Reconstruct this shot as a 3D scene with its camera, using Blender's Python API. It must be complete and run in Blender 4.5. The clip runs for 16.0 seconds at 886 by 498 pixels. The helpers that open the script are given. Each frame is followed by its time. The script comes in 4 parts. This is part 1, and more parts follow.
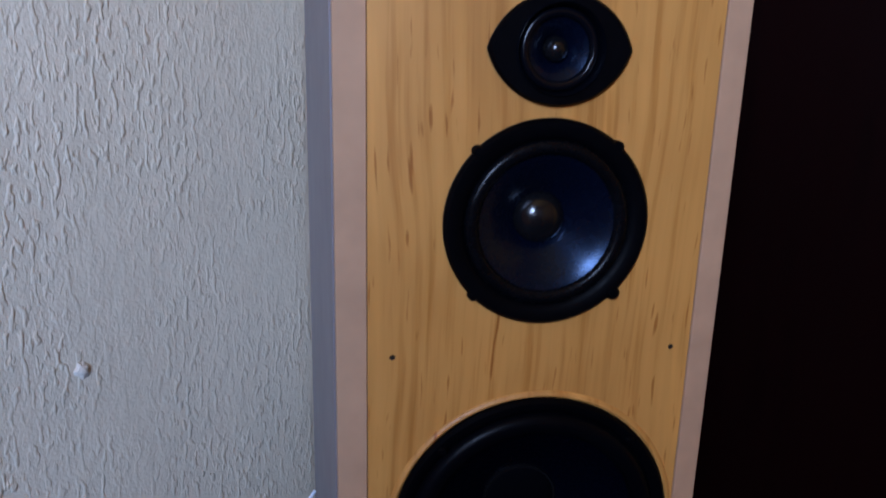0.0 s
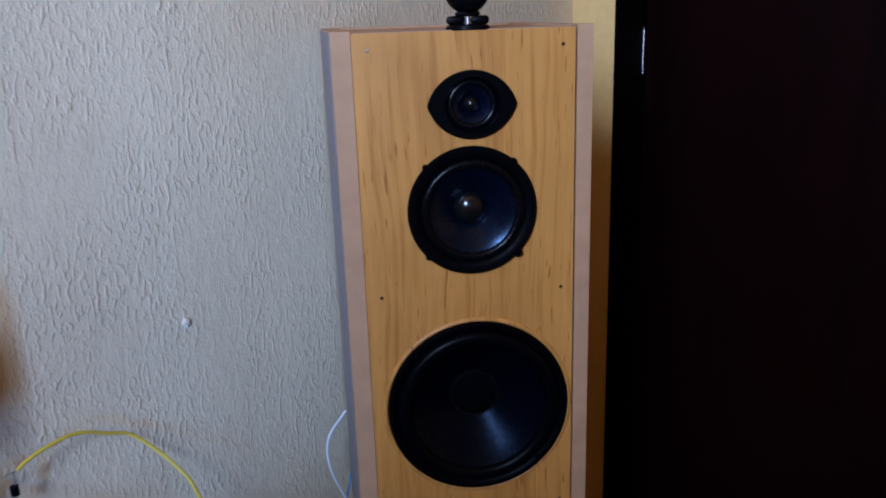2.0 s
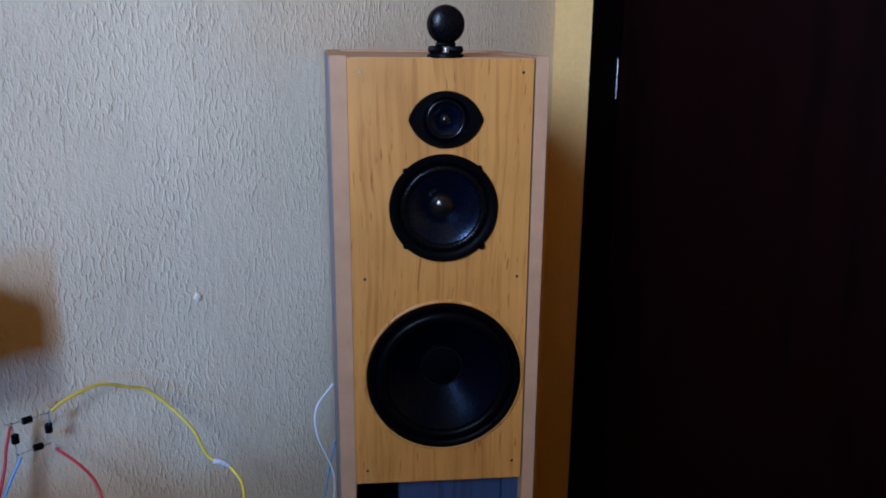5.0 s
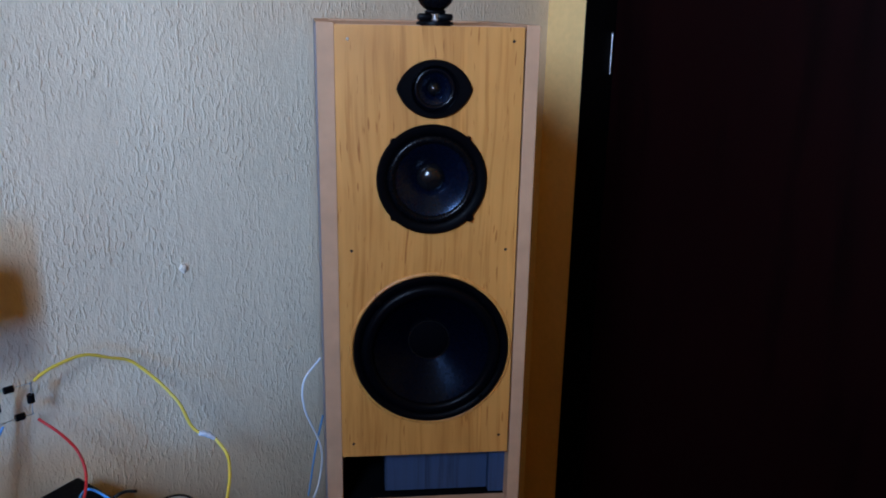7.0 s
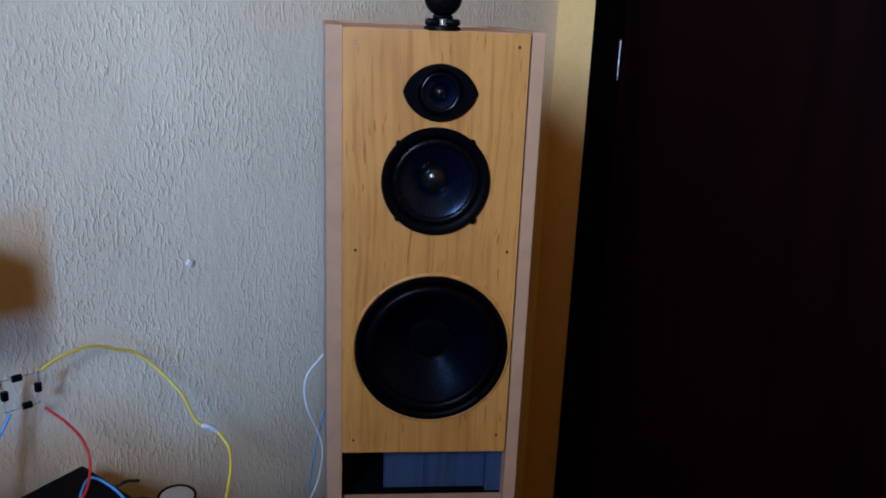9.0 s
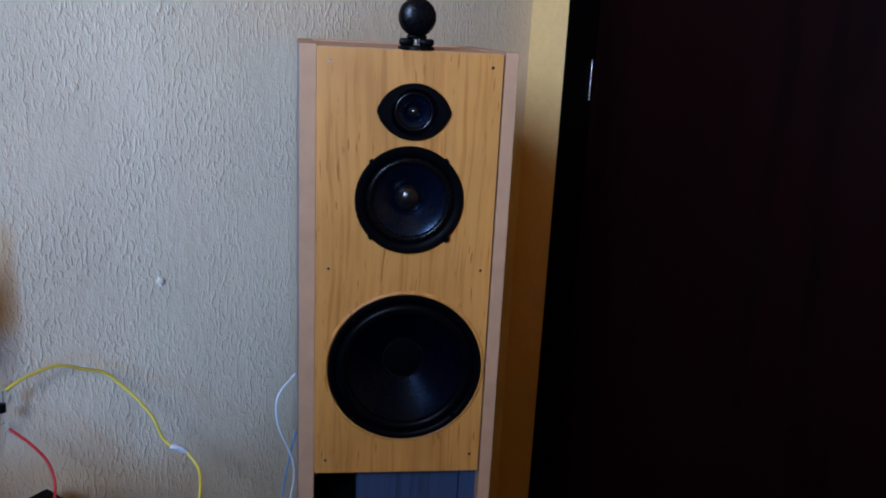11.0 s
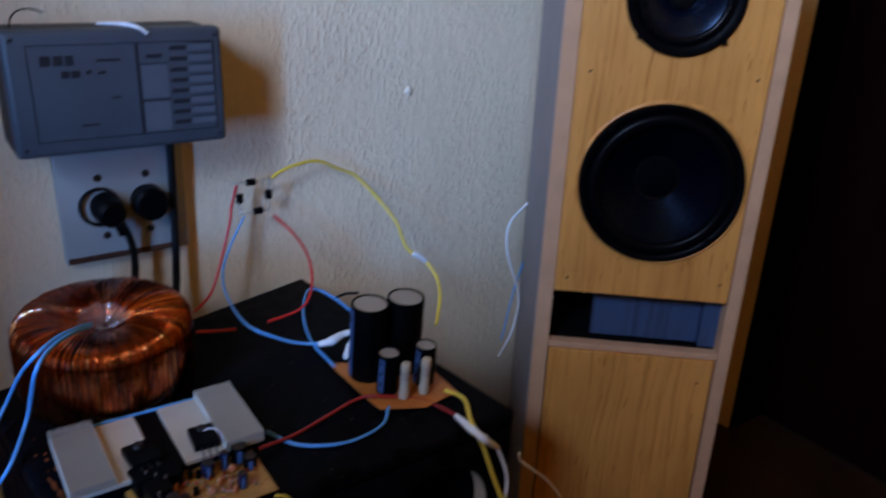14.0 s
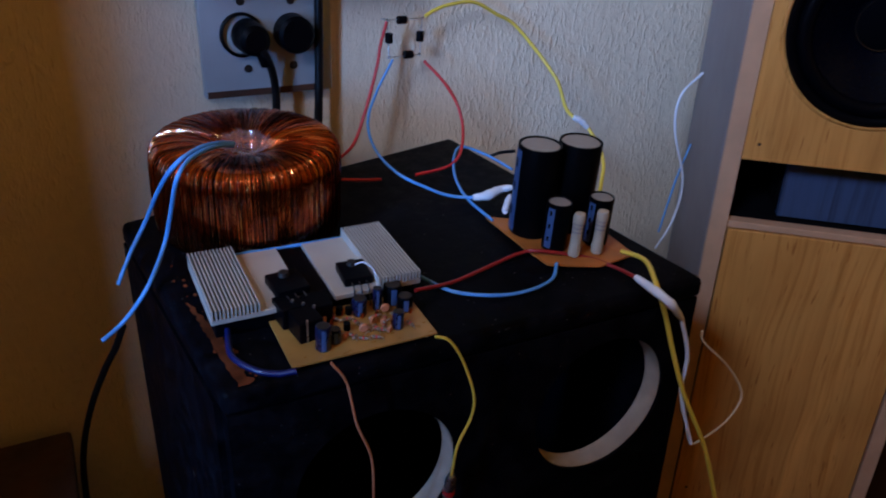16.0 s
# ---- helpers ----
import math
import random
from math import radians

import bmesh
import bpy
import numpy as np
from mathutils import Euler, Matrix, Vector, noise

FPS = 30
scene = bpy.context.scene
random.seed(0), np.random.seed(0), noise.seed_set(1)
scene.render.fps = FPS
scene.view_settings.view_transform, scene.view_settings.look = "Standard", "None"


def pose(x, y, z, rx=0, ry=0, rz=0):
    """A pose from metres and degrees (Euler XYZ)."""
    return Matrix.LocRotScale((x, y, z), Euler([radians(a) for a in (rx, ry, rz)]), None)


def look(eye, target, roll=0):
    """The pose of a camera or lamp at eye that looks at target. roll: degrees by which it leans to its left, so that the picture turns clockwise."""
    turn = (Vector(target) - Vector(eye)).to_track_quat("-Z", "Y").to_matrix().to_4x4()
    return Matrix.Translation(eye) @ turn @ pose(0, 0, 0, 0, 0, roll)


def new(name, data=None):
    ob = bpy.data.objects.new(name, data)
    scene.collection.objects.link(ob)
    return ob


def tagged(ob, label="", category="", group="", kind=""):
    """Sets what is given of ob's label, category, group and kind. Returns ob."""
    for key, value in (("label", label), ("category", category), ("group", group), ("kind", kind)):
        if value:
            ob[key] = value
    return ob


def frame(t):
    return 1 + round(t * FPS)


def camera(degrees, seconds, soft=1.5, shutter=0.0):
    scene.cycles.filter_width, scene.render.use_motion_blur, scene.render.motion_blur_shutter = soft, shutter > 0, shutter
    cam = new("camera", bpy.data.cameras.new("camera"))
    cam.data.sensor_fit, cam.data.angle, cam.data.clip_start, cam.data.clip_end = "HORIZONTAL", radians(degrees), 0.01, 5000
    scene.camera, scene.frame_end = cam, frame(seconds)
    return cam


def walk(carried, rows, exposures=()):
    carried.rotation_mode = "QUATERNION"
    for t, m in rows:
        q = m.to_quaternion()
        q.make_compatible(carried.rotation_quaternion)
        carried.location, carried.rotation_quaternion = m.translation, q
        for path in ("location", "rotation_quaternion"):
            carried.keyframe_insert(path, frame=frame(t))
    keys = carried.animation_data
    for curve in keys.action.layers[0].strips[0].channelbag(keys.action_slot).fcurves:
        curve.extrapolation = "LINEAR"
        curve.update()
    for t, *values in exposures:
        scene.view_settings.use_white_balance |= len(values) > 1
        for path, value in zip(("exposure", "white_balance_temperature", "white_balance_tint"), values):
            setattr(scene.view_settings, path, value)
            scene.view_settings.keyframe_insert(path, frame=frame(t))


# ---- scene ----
cam = camera(59.1, 16.0, soft=1.9, shutter=0.5)
PATH = [
    (0, (-0.132, -0.448, 1.017), (0.173, 1.455, 0.482), 1.4),
    (0.5, (-0.135, -0.468, 0.997), (0.149, 1.44, 0.469), 1.2),
    (1, (-0.126, -0.565, 1.035), (0.13, 1.339, 0.48), -1.3),
    (1.5, (-0.11, -0.657, 1.06), (0.105, 1.257, 0.522), -2.3),
    (2, (-0.103, -0.741, 1.075), (0.092, 1.177, 0.542), -1.9),
    (2.5, (-0.099, -0.804, 1.08), (0.036, 1.109, 0.514), -1.1),
    (3, (-0.092, -0.858, 1.103), (0.019, 1.079, 0.618), -1.8),
    (3.5, (-0.087, -0.88, 1.106), (0.084, 1.063, 0.664), -0.2),
    (4, (-0.086, -0.894, 1.096), (0.091, 1.04, 0.617), 0.0),
    (6.5, (-0.08, -0.883, 1.08), (0.128, 1.039, 0.569), 1.0),
    (7, (-0.076, -0.883, 1.074), (0.125, 1.031, 0.531), 1.0),
    (7.5, (-0.072, -0.89, 1.071), (0.147, 1.024, 0.535), 2.3),
    (8, (-0.074, -0.898, 1.069), (0.121, 1.023, 0.547), 2.1),
    (8.5, (-0.071, -0.897, 1.076), (0.106, 1.02, 0.534), 2.1),
    (11, (-0.071, -0.897, 1.081), (0.177, 1.024, 0.583), 2.8),
    (11.5, (-0.072, -0.902, 1.077), (0.189, 1.023, 0.599), 2.7),
    (12, (-0.072, -0.905, 1.077), (0.166, 1.022, 0.597), 2.3),
    (12.5, (-0.074, -0.912, 1.072), (0.147, 1.017, 0.593), 2.2),
    (13, (-0.09, -0.914, 1.061), (0.026, 1.005, 0.509), 2.2),
    (13.5, (-0.127, -0.909, 1.012), (-0.169, 0.974, 0.34), 2.5),
    (14, (-0.165, -0.897, 0.952), (-0.333, 0.955, 0.216), 2.6),
    (14.5, (-0.193, -0.882, 0.894), (-0.514, 0.927, 0.104), 1.4),
    (15, (-0.203, -0.875, 0.859), (-0.56, 0.919, 0.052), 1.9),
    (15.5, (-0.217, -0.863, 0.837), (-0.582, 0.911, -0.011), 2.3),
    (16, (-0.227, -0.848, 0.825), (-0.644, 0.898, -0.058), 2.1),
]
LOOKS = [(0.0, -0.1, 6300, 13), (2.0, -0.02, 6250, 9), (4.0, -0.03, 6250, 8), (7.0, -0.03, 6150, 5), (12.5, -0.02, 6150, 7), (14.0, 0.0, 6150, 9), (16.0, -0.03, 6050, 16)]
walk(cam, [(t, look(eye, target, roll)) for t, eye, target, roll in PATH], LOOKS)

# ---- light ----
world = bpy.data.worlds.new("world")
scene.world = world
world.use_nodes = True
world.node_tree.nodes["Background"].inputs[0].default_value = (0.55, 0.7, 1.0, 1)
world.node_tree.nodes["Background"].inputs[1].default_value = 0.25

# the wall frame: x along the plaster wall, y into it, z up; off is the distance from the wall into the room
WALL = pose(-0.314, 0.133, 0, 0, 0, 41)
CORNER, DOOR_OFF, DOOR_IN = 0.786, 0.084, 0.10
ROOM_U, ROOM_OFF, ROOM_H = -1.6, 2.9, 2.6


def on_wall(u, off, z):
    return WALL @ Matrix.Translation((u, -off, z))


def area_light(name, m, w, h, power, colour):
    data = bpy.data.lights.new(name, "AREA")
    data.shape, data.size, data.size_y, data.energy, data.color = "RECTANGLE", w, h, power, colour
    ob = new(name, data)
    ob.matrix_world = m
    return ob


# daylight in the window wall's high opening; the low one beside it holds a fill
WIN_A, WIN_B, WIN_Z0, WIN_Z1 = 0.92, 1.38, 1.20, 2.00
LOW_A, LOW_B, LOW_Z0, LOW_Z1 = 0.92, 1.32, 0.60, 1.05


def opening_light(name, a, b, z0, z1, power, colour):
    middle = Vector((ROOM_U - 0.02, -(a + b) / 2, (z0 + z1) / 2))
    return area_light(name, look(WALL @ middle, WALL @ (middle + Vector((2, 0, 0)))), b - a, z1 - z0, power, colour)


opening_light("window_daylight", WIN_A, WIN_B, WIN_Z0, WIN_Z1, 78, (0.465, 0.635, 1.0))
# Added fill: tints the wall near the tower blue, no such pane is known.
opening_light("low_blue_fill", LOW_A, LOW_B, LOW_Z0, LOW_Z1, 68, (0.13, 0.40, 1.0))


# ---- materials ----
def base_material(name, colour, rough=0.6, metal=0.0, spec=0.5):
    m = bpy.data.materials.new(name)
    m.use_nodes = True
    b = m.node_tree.nodes["Principled BSDF"]
    b.inputs["Base Color"].default_value = (*colour, 1)
    b.inputs["Roughness"].default_value = rough
    b.inputs["Metallic"].default_value = metal
    b.inputs["Specular IOR Level"].default_value = spec
    return m, m.node_tree, b


def tex_noise(nt, stretch, scale, detail=3.0, rough=0.55, coord="Object"):
    tc, mp, nz = (nt.nodes.new(k) for k in ("ShaderNodeTexCoord", "ShaderNodeMapping", "ShaderNodeTexNoise"))
    mp.inputs["Scale"].default_value = stretch
    nz.inputs["Scale"].default_value, nz.inputs["Detail"].default_value, nz.inputs["Roughness"].default_value = scale, detail, rough
    nt.links.new(tc.outputs[coord], mp.inputs[0])
    nt.links.new(mp.outputs[0], nz.inputs["Vector"])
    return nz.outputs["Fac"]


def ramp(nt, fac, stops):
    r = nt.nodes.new("ShaderNodeValToRGB")
    while len(r.color_ramp.elements) < len(stops):
        r.color_ramp.elements.new(0.5)
    for e, (p, c) in zip(r.color_ramp.elements, stops):
        e.position, e.color = p, (*c, 1) if len(c) == 3 else c
    nt.links.new(fac, r.inputs[0])
    return r.outputs[0]


def mix(nt, kind, fac, a, b):
    n = nt.nodes.new("ShaderNodeMix")
    n.data_type, n.blend_type = "RGBA", kind
    for sock, v in ((n.inputs[0], fac), (n.inputs[6], a), (n.inputs[7], b)):
        if isinstance(v, (int, float)):
            sock.default_value = v
        elif isinstance(v, tuple):
            sock.default_value = (*v, 1)
        else:
            nt.links.new(v, sock)
    return n.outputs[2]


def bump(nt, b, height, strength, dist):
    n = nt.nodes.new("ShaderNodeBump")
    n.inputs["Strength"].default_value, n.inputs["Distance"].default_value = strength, dist
    nt.links.new(height, n.inputs["Height"])
    nt.links.new(n.outputs[0], b.inputs["Normal"])
    return n


def simple(name, colour, rough=0.5, metal=0.0, vary=0.25, scale=60.0, relief=0.0, stretch=(1, 1, 1), spec=0.5):
    """A surface with two scales of variation in colour and a fine relief."""
    m, nt, b = base_material(name, colour, rough, metal, spec)
    big = tex_noise(nt, stretch, scale * 0.2, 2)
    fine = tex_noise(nt, stretch, scale, 4)
    lo = tuple(c * (1 - vary) for c in colour)
    hi = tuple(min(1, c * (1 + vary)) for c in colour)
    c1 = ramp(nt, big, [(0.3, lo), (0.7, hi)])
    c2 = ramp(nt, fine, [(0.3, (1 - vary * 0.5,) * 3), (0.7, (1, 1, 1))])
    nt.links.new(mix(nt, "MULTIPLY", 1.0, c1, c2), b.inputs["Base Color"])
    rr = ramp(nt, fine, [(0.3, (max(0, rough - 0.4 * vary),) * 3), (0.7, (min(1, rough + 0.4 * vary),) * 3)])
    nt.links.new(rr, b.inputs["Roughness"])
    if relief:
        bump(nt, b, fine, 0.4, relief)
    return m


def plaster(name, colour, relief=0.0016):
    m, nt, b = base_material(name, colour, 0.75, 0, 0.35)
    warp = tex_noise(nt, (1, 1, 1), 9, 3)
    dabs = tex_noise(nt, (1.0, 1.0, 0.40), 215, 1.5, 0.45)
    lumps = tex_noise(nt, (1.0, 1.0, 0.45), 60, 3.0, 0.5)
    grit = tex_noise(nt, (1.0, 1.0, 0.7), 420, 2.0, 0.5)
    d1 = ramp(nt, dabs, [(0.52, (0, 0, 0)), (0.66, (1, 1, 1))])
    d2 = ramp(nt, lumps, [(0.3, (0, 0, 0)), (0.7, (0.55, 0.55, 0.55))])
    d3 = ramp(nt, grit, [(0.3, (0, 0, 0)), (0.7, (0.26, 0.26, 0.26))])
    where = ramp(nt, warp, [(0.36, (0.12, 0.12, 0.12)), (0.60, (1, 1, 1))])
    h = mix(nt, "MULTIPLY", 1.0, d1, where)
    h = mix(nt, "ADD", 1.0, h, d2)
    h = mix(nt, "ADD", 1.0, h, d3)
    bump(nt, b, h, 0.6, relief)
    stain = tex_noise(nt, (1, 1, 0.7), 5, 4)
    lo = tuple(c * 0.88 for c in colour)
    c1 = ramp(nt, stain, [(0.35, lo), (0.65, colour)])
    c2 = ramp(nt, tex_noise(nt, (1, 1, 1), 90, 3), [(0.3, (0.93, 0.93, 0.93)), (0.7, (1, 1, 1))])
    nt.links.new(mix(nt, "MULTIPLY", 1.0, c1, c2), b.inputs["Base Color"])
    return m


def wood(name, dark, light, rough, scale=1.0, fig=0.6, gloss_vary=0.1, spec=0.4):
    """Straight grain that runs along z."""
    m, nt, b = base_material(name, light, rough, 0, spec)
    broad = tex_noise(nt, (1, 0.25, 0.11), 26 * scale, 4, 0.6)
    streak = tex_noise(nt, (1, 0.4, 0.045), 95 * scale, 4, 0.62)
    fine = tex_noise(nt, (1, 0.5, 0.02), 420 * scale, 3, 0.6)
    mid = tuple((a + c) / 2 for a, c in zip(dark, light))
    c1 = ramp(nt, broad, [(0.33, mid), (0.5, light), (0.66, tuple(min(1, c * 1.3) for c in light))])
    c2 = ramp(nt, streak, [(0.3, dark), (0.48, light), (0.75, light)])
    c3 = mix(nt, "MIX", fig, c1, c2)
    c4 = ramp(nt, fine, [(0.3, (0.93, 0.91, 0.88)), (0.65, (1, 1, 1))])
    nt.links.new(mix(nt, "MULTIPLY", 1.0, c3, c4), b.inputs["Base Color"])
    nt.links.new(ramp(nt, streak, [(0.3, (rough + gloss_vary,) * 3), (0.7, (rough,) * 3)]), b.inputs["Roughness"])
    bump(nt, b, fine, 0.15, 0.0006)
    return m


def veneer(name, dark, light):
    """Pale sliced veneer, grain along z: wavering bands, fine streaks, short dark pores and cloudy blotches."""
    m, nt, b = base_material(name, light, 0.42, 0, 0.4)
    tc, mp, warp, add = (nt.nodes.new(k) for k in ("ShaderNodeTexCoord", "ShaderNodeMapping", "ShaderNodeTexNoise", "ShaderNodeMix"))
    mp.inputs["Scale"].default_value = (1, 1, 0.35)
    warp.inputs["Scale"].default_value, warp.inputs["Detail"].default_value = 9, 2
    nt.links.new(tc.outputs["Object"], mp.inputs[0]), nt.links.new(mp.outputs[0], warp.inputs["Vector"])
    add.data_type, add.blend_type = "RGBA", "ADD"
    add.inputs[0].default_value = 0.035
    nt.links.new(tc.outputs["Object"], add.inputs[6]), nt.links.new(warp.outputs["Color"], add.inputs[7])

    def grain(stretch, scale, detail, rough):
        gm, gn = nt.nodes.new("ShaderNodeMapping"), nt.nodes.new("ShaderNodeTexNoise")
        gm.inputs["Scale"].default_value = stretch
        gn.inputs["Scale"].default_value, gn.inputs["Detail"].default_value, gn.inputs["Roughness"].default_value = scale, detail, rough
        nt.links.new(add.outputs[2], gm.inputs[0]), nt.links.new(gm.outputs[0], gn.inputs["Vector"])
        return gn.outputs["Fac"]

    pale = tuple(min(1, c * 1.22) for c in light)
    mid = tuple((p + q) / 2 for p, q in zip(dark, light))
    bands = ramp(nt, grain((1, 0.3, 0.07), 38, 3, 0.55), [(0.28, mid), (0.45, light), (0.60, light), (0.72, pale)])
    streaks = ramp(nt, grain((1, 0.3, 0.035), 150, 3, 0.6), [(0.33, (0.80, 0.72, 0.60)), (0.48, (1, 1, 1)), (0.70, (1.07, 1.08, 1.10))])
    pores = ramp(nt, grain((1, 0.4, 0.09), 330, 1.5, 0.5), [(0.26, (0.62, 0.48, 0.34)), (0.34, (1, 1, 1))])
    clouds = ramp(nt, tex_noise(nt, (1, 1, 0.5), 13, 3, 0.5), [(0.32, (0.86, 0.82, 0.76)), (0.50, (1, 1, 1)), (0.70, (1.10, 1.10, 1.10))])
    c = mix(nt, "MULTIPLY", 1.0, bands, streaks)
    c = mix(nt, "MULTIPLY", 1.0, c, pores)
    nt.links.new(mix(nt, "MULTIPLY", 1.0, c, clouds), b.inputs["Base Color"])
    fine = grain((1, 0.4, 0.05), 420, 2, 0.5)
    nt.links.new(ramp(nt, fine, [(0.3, (0.50,) * 3), (0.7, (0.38,) * 3)]), b.inputs["Roughness"])
    bump(nt, b, fine, 0.15, 0.0005)
    return m


def dusty_black(name):
    m, nt, b = base_material(name, (0.006, 0.006, 0.008), 0.45, 0, 0.04)
    dust = tex_noise(nt, (1, 1, 1), 55, 6, 0.7)
    speck = tex_noise(nt, (1, 1, 1), 300, 1, 0.5)
    c1 = ramp(nt, dust, [(0.36, (0.0006, 0.0006, 0.0010)), (0.52, (0.0020, 0.0020, 0.0034)), (0.74, (0.0065, 0.0064, 0.0090))])
    c2 = ramp(nt, speck, [(0.745, (0, 0, 0)), (0.80, (0.10, 0.088, 0.075))])
    nt.links.new(mix(nt, "ADD", 1.0, c1, c2), b.inputs["Base Color"])
    nt.links.new(ramp(nt, dust, [(0.3, (0.38,) * 3), (0.7, (0.7,) * 3)]), b.inputs["Roughness"])
    bump(nt, b, dust, 0.35, 0.002)
    return m


def copper(name):
    m, nt, b = base_material(name, (0.62, 0.22, 0.09), 0.28, 1.0)
    tc, sep = nt.nodes.new("ShaderNodeTexCoord"), nt.nodes.new("ShaderNodeSeparateXYZ")
    nt.links.new(tc.outputs["Object"], sep.inputs[0])
    ang = nt.nodes.new("ShaderNodeMath")
    ang.operation = "ARCTAN2"
    nt.links.new(sep.outputs[0], ang.inputs[0]), nt.links.new(sep.outputs[1], ang.inputs[1])
    comb = nt.nodes.new("ShaderNodeCombineXYZ")
    nt.links.new(ang.outputs[0], comb.inputs[0]), nt.links.new(sep.outputs[2], comb.inputs[2])
    mp, nz = nt.nodes.new("ShaderNodeMapping"), nt.nodes.new("ShaderNodeTexNoise")
    mp.inputs["Scale"].default_value = (1, 1, 0.6)
    nz.inputs["Scale"].default_value, nz.inputs["Detail"].default_value = 48, 4
    nt.links.new(comb.outputs[0], mp.inputs[0]), nt.links.new(mp.outputs[0], nz.inputs["Vector"])
    strand = ramp(nt, nz.outputs["Fac"], [(0.36, (0.016, 0.002, 0.0006)), (0.53, (0.50, 0.085, 0.013)), (0.70, (1.0, 0.44, 0.16))])
    rand = ramp(nt, nt.nodes.new("ShaderNodeNewGeometry").outputs["Random Per Island"], [(0.0, (0.45, 0.38, 0.35)), (0.5, (0.95, 0.80, 0.72)), (0.82, (1.4, 1.3, 1.2)), (1.0, (2.0, 2.0, 2.0))])
    nt.links.new(mix(nt, "MULTIPLY", 1.0, strand, rand), b.inputs["Base Color"])
    nt.links.new(ramp(nt, nz.outputs["Fac"], [(0.3, (0.34,) * 3), (0.7, (0.10,) * 3)]), b.inputs["Roughness"])
    b.inputs["Coat Weight"].default_value, b.inputs["Coat Roughness"].default_value = 0.85, 0.05
    bump(nt, b, nz.outputs["Fac"], 0.5, 0.0015)
    return m


PLASTER = plaster("cream_plaster", (0.80, 0.645, 0.445))
# Cream plaster tinted orange: the warm bounce in its shadow is in the colour.
PLASTER_BOUNCE = plaster("bounce_tinted_side_plaster", (0.88, 0.58, 0.23), 0.0006)
# Unseen walls and ceiling, coloured orange to throw amber bounce into the shadows.
ROOM_BOUNCE = simple("unseen_wall_orange_bounce", (0.48, 0.200, 0.006), 0.8, 0, 0.1, 8)
CEILING_BOUNCE = simple("unseen_ceiling_orange_bounce", (0.45, 0.19, 0.015), 0.85, 0, 0.06, 8)
FLOOR_WOOD = simple("brown_floor", (0.03, 0.010, 0.003), 0.6, 0, 0.35, 20, 0.001, (1, 1, 1), 0.15)
DOOR_WOOD = wood("dark_mahogany", (0.0012, 0.0003, 0.0004), (0.0075, 0.0015, 0.0018), 0.4, 0.3, 0.6, 0.1, 0.025)
JAMB_PAINT = simple("black_brown_jamb", (0.0025, 0.0018, 0.002), 0.6, 0, 0.3, 30, 0, (1, 1, 1), 0.05)
VENEER = veneer("pale_oak_veneer", (0.33, 0.125, 0.022), (0.54, 0.245, 0.058))
MDF = simple("raw_mdf", (0.47, 0.268, 0.150), 0.8, 0, 0.08, 160, 0.0004)
# Blue-grey tone holds the shade of the tower's outer left side.
SIDE_SHADE = simple("blue_grey_side_shade", (0.215, 0.185, 0.190), 0.5, 0, 0.1, 30, 0.0002)
CAVITY = wood("blue_grey_cavity_board", (0.002, 0.004, 0.012), (0.036, 0.064, 0.135), 0.5, 0.7, 0.75)
CONE_DARK = simple("black_woofer_cone", (0.0006, 0.0010, 0.0040), 0.27, 0, 0.06, 200, 0, (1, 1, 1), 0.15)
CAP_MATT = simple("matt_black_felt_cap", (0.0006, 0.0008, 0.002), 0.8, 0, 0.1, 200, 0, (1, 1, 1), 0.03)
WOOFER_RUBBER = simple("dull_black_rubber", (0.0010, 0.0012, 0.0024), 0.34, 0, 0.1, 200, 0, (1, 1, 1), 0.06)
CONE = simple("black_paper_cone", (0.0010, 0.0022, 0.0080), 0.27, 0, 0.05, 200, 0, (1, 1, 1), 0.40)
for m_ in (CONE, CONE_DARK):
    m_.node_tree.nodes["Principled BSDF"].inputs["Specular Tint"].default_value = (0.42, 0.62, 1.0, 1)
RUBBER = simple("black_rubber", (0.0018, 0.002, 0.0032), 0.26, 0, 0.2, 200, 0, (1, 1, 1), 0.12)
TWEETER_GLOSS = simple("glossy_black_plastic", (0.0016, 0.0020, 0.0040), 0.2, 0, 0.05, 200, 0, (1, 1, 1), 0.22)
FLANGE = simple("black_driver_frame", (0.0008, 0.0009, 0.0018), 0.45, 0, 0.2, 200, 0.0001, (1, 1, 1), 0.045)
DUSTCAP = simple("glossy_black_cap", (0.005, 0.005, 0.006), 0.2, 0, 0.15, 120)
BLACK_PLASTIC = simple("black_plastic", (0.0012, 0.0013, 0.0022), 0.42, 0, 0.2, 150, 0.0002, (1, 1, 1), 0.07)
STEEL = simple("bright_steel", (0.6, 0.6, 0.6), 0.3, 1.0, 0.15, 200)
DARK_SCREW = simple("dark_screw", (0.03, 0.02, 0.015), 0.5, 0.5, 0.2, 300)
VINYL = dusty_black("scuffed_black_vinyl")
BARE_WOOD = simple("bare_rust_brown_wood", (0.055, 0.018, 0.006), 0.75, 0, 0.35, 90, 0.001)
WORN = simple("worn_bare_edge", (0.17, 0.045, 0.016), 0.9, 0, 0.6, 140, 0.001, (1, 1, 1), 0.03)
SMALL_RESISTOR = simple("brown_ceramic", (0.20, 0.13, 0.08), 0.5, 0, 0.1, 150)
# Near-black colour stands for the shade inside the slot.
SLOT_SHADE = simple("near_black_slot_shade", (0.003, 0.003, 0.004), 0.7, 0, 0.4, 50, 0.0006, (1, 1, 1), 0.06)
CUT_BOARD = simple("cut_chipboard", (0.42, 0.32, 0.23), 0.8, 0, 0.2, 120, 0.001)
COPPER = copper("enamelled_copper")
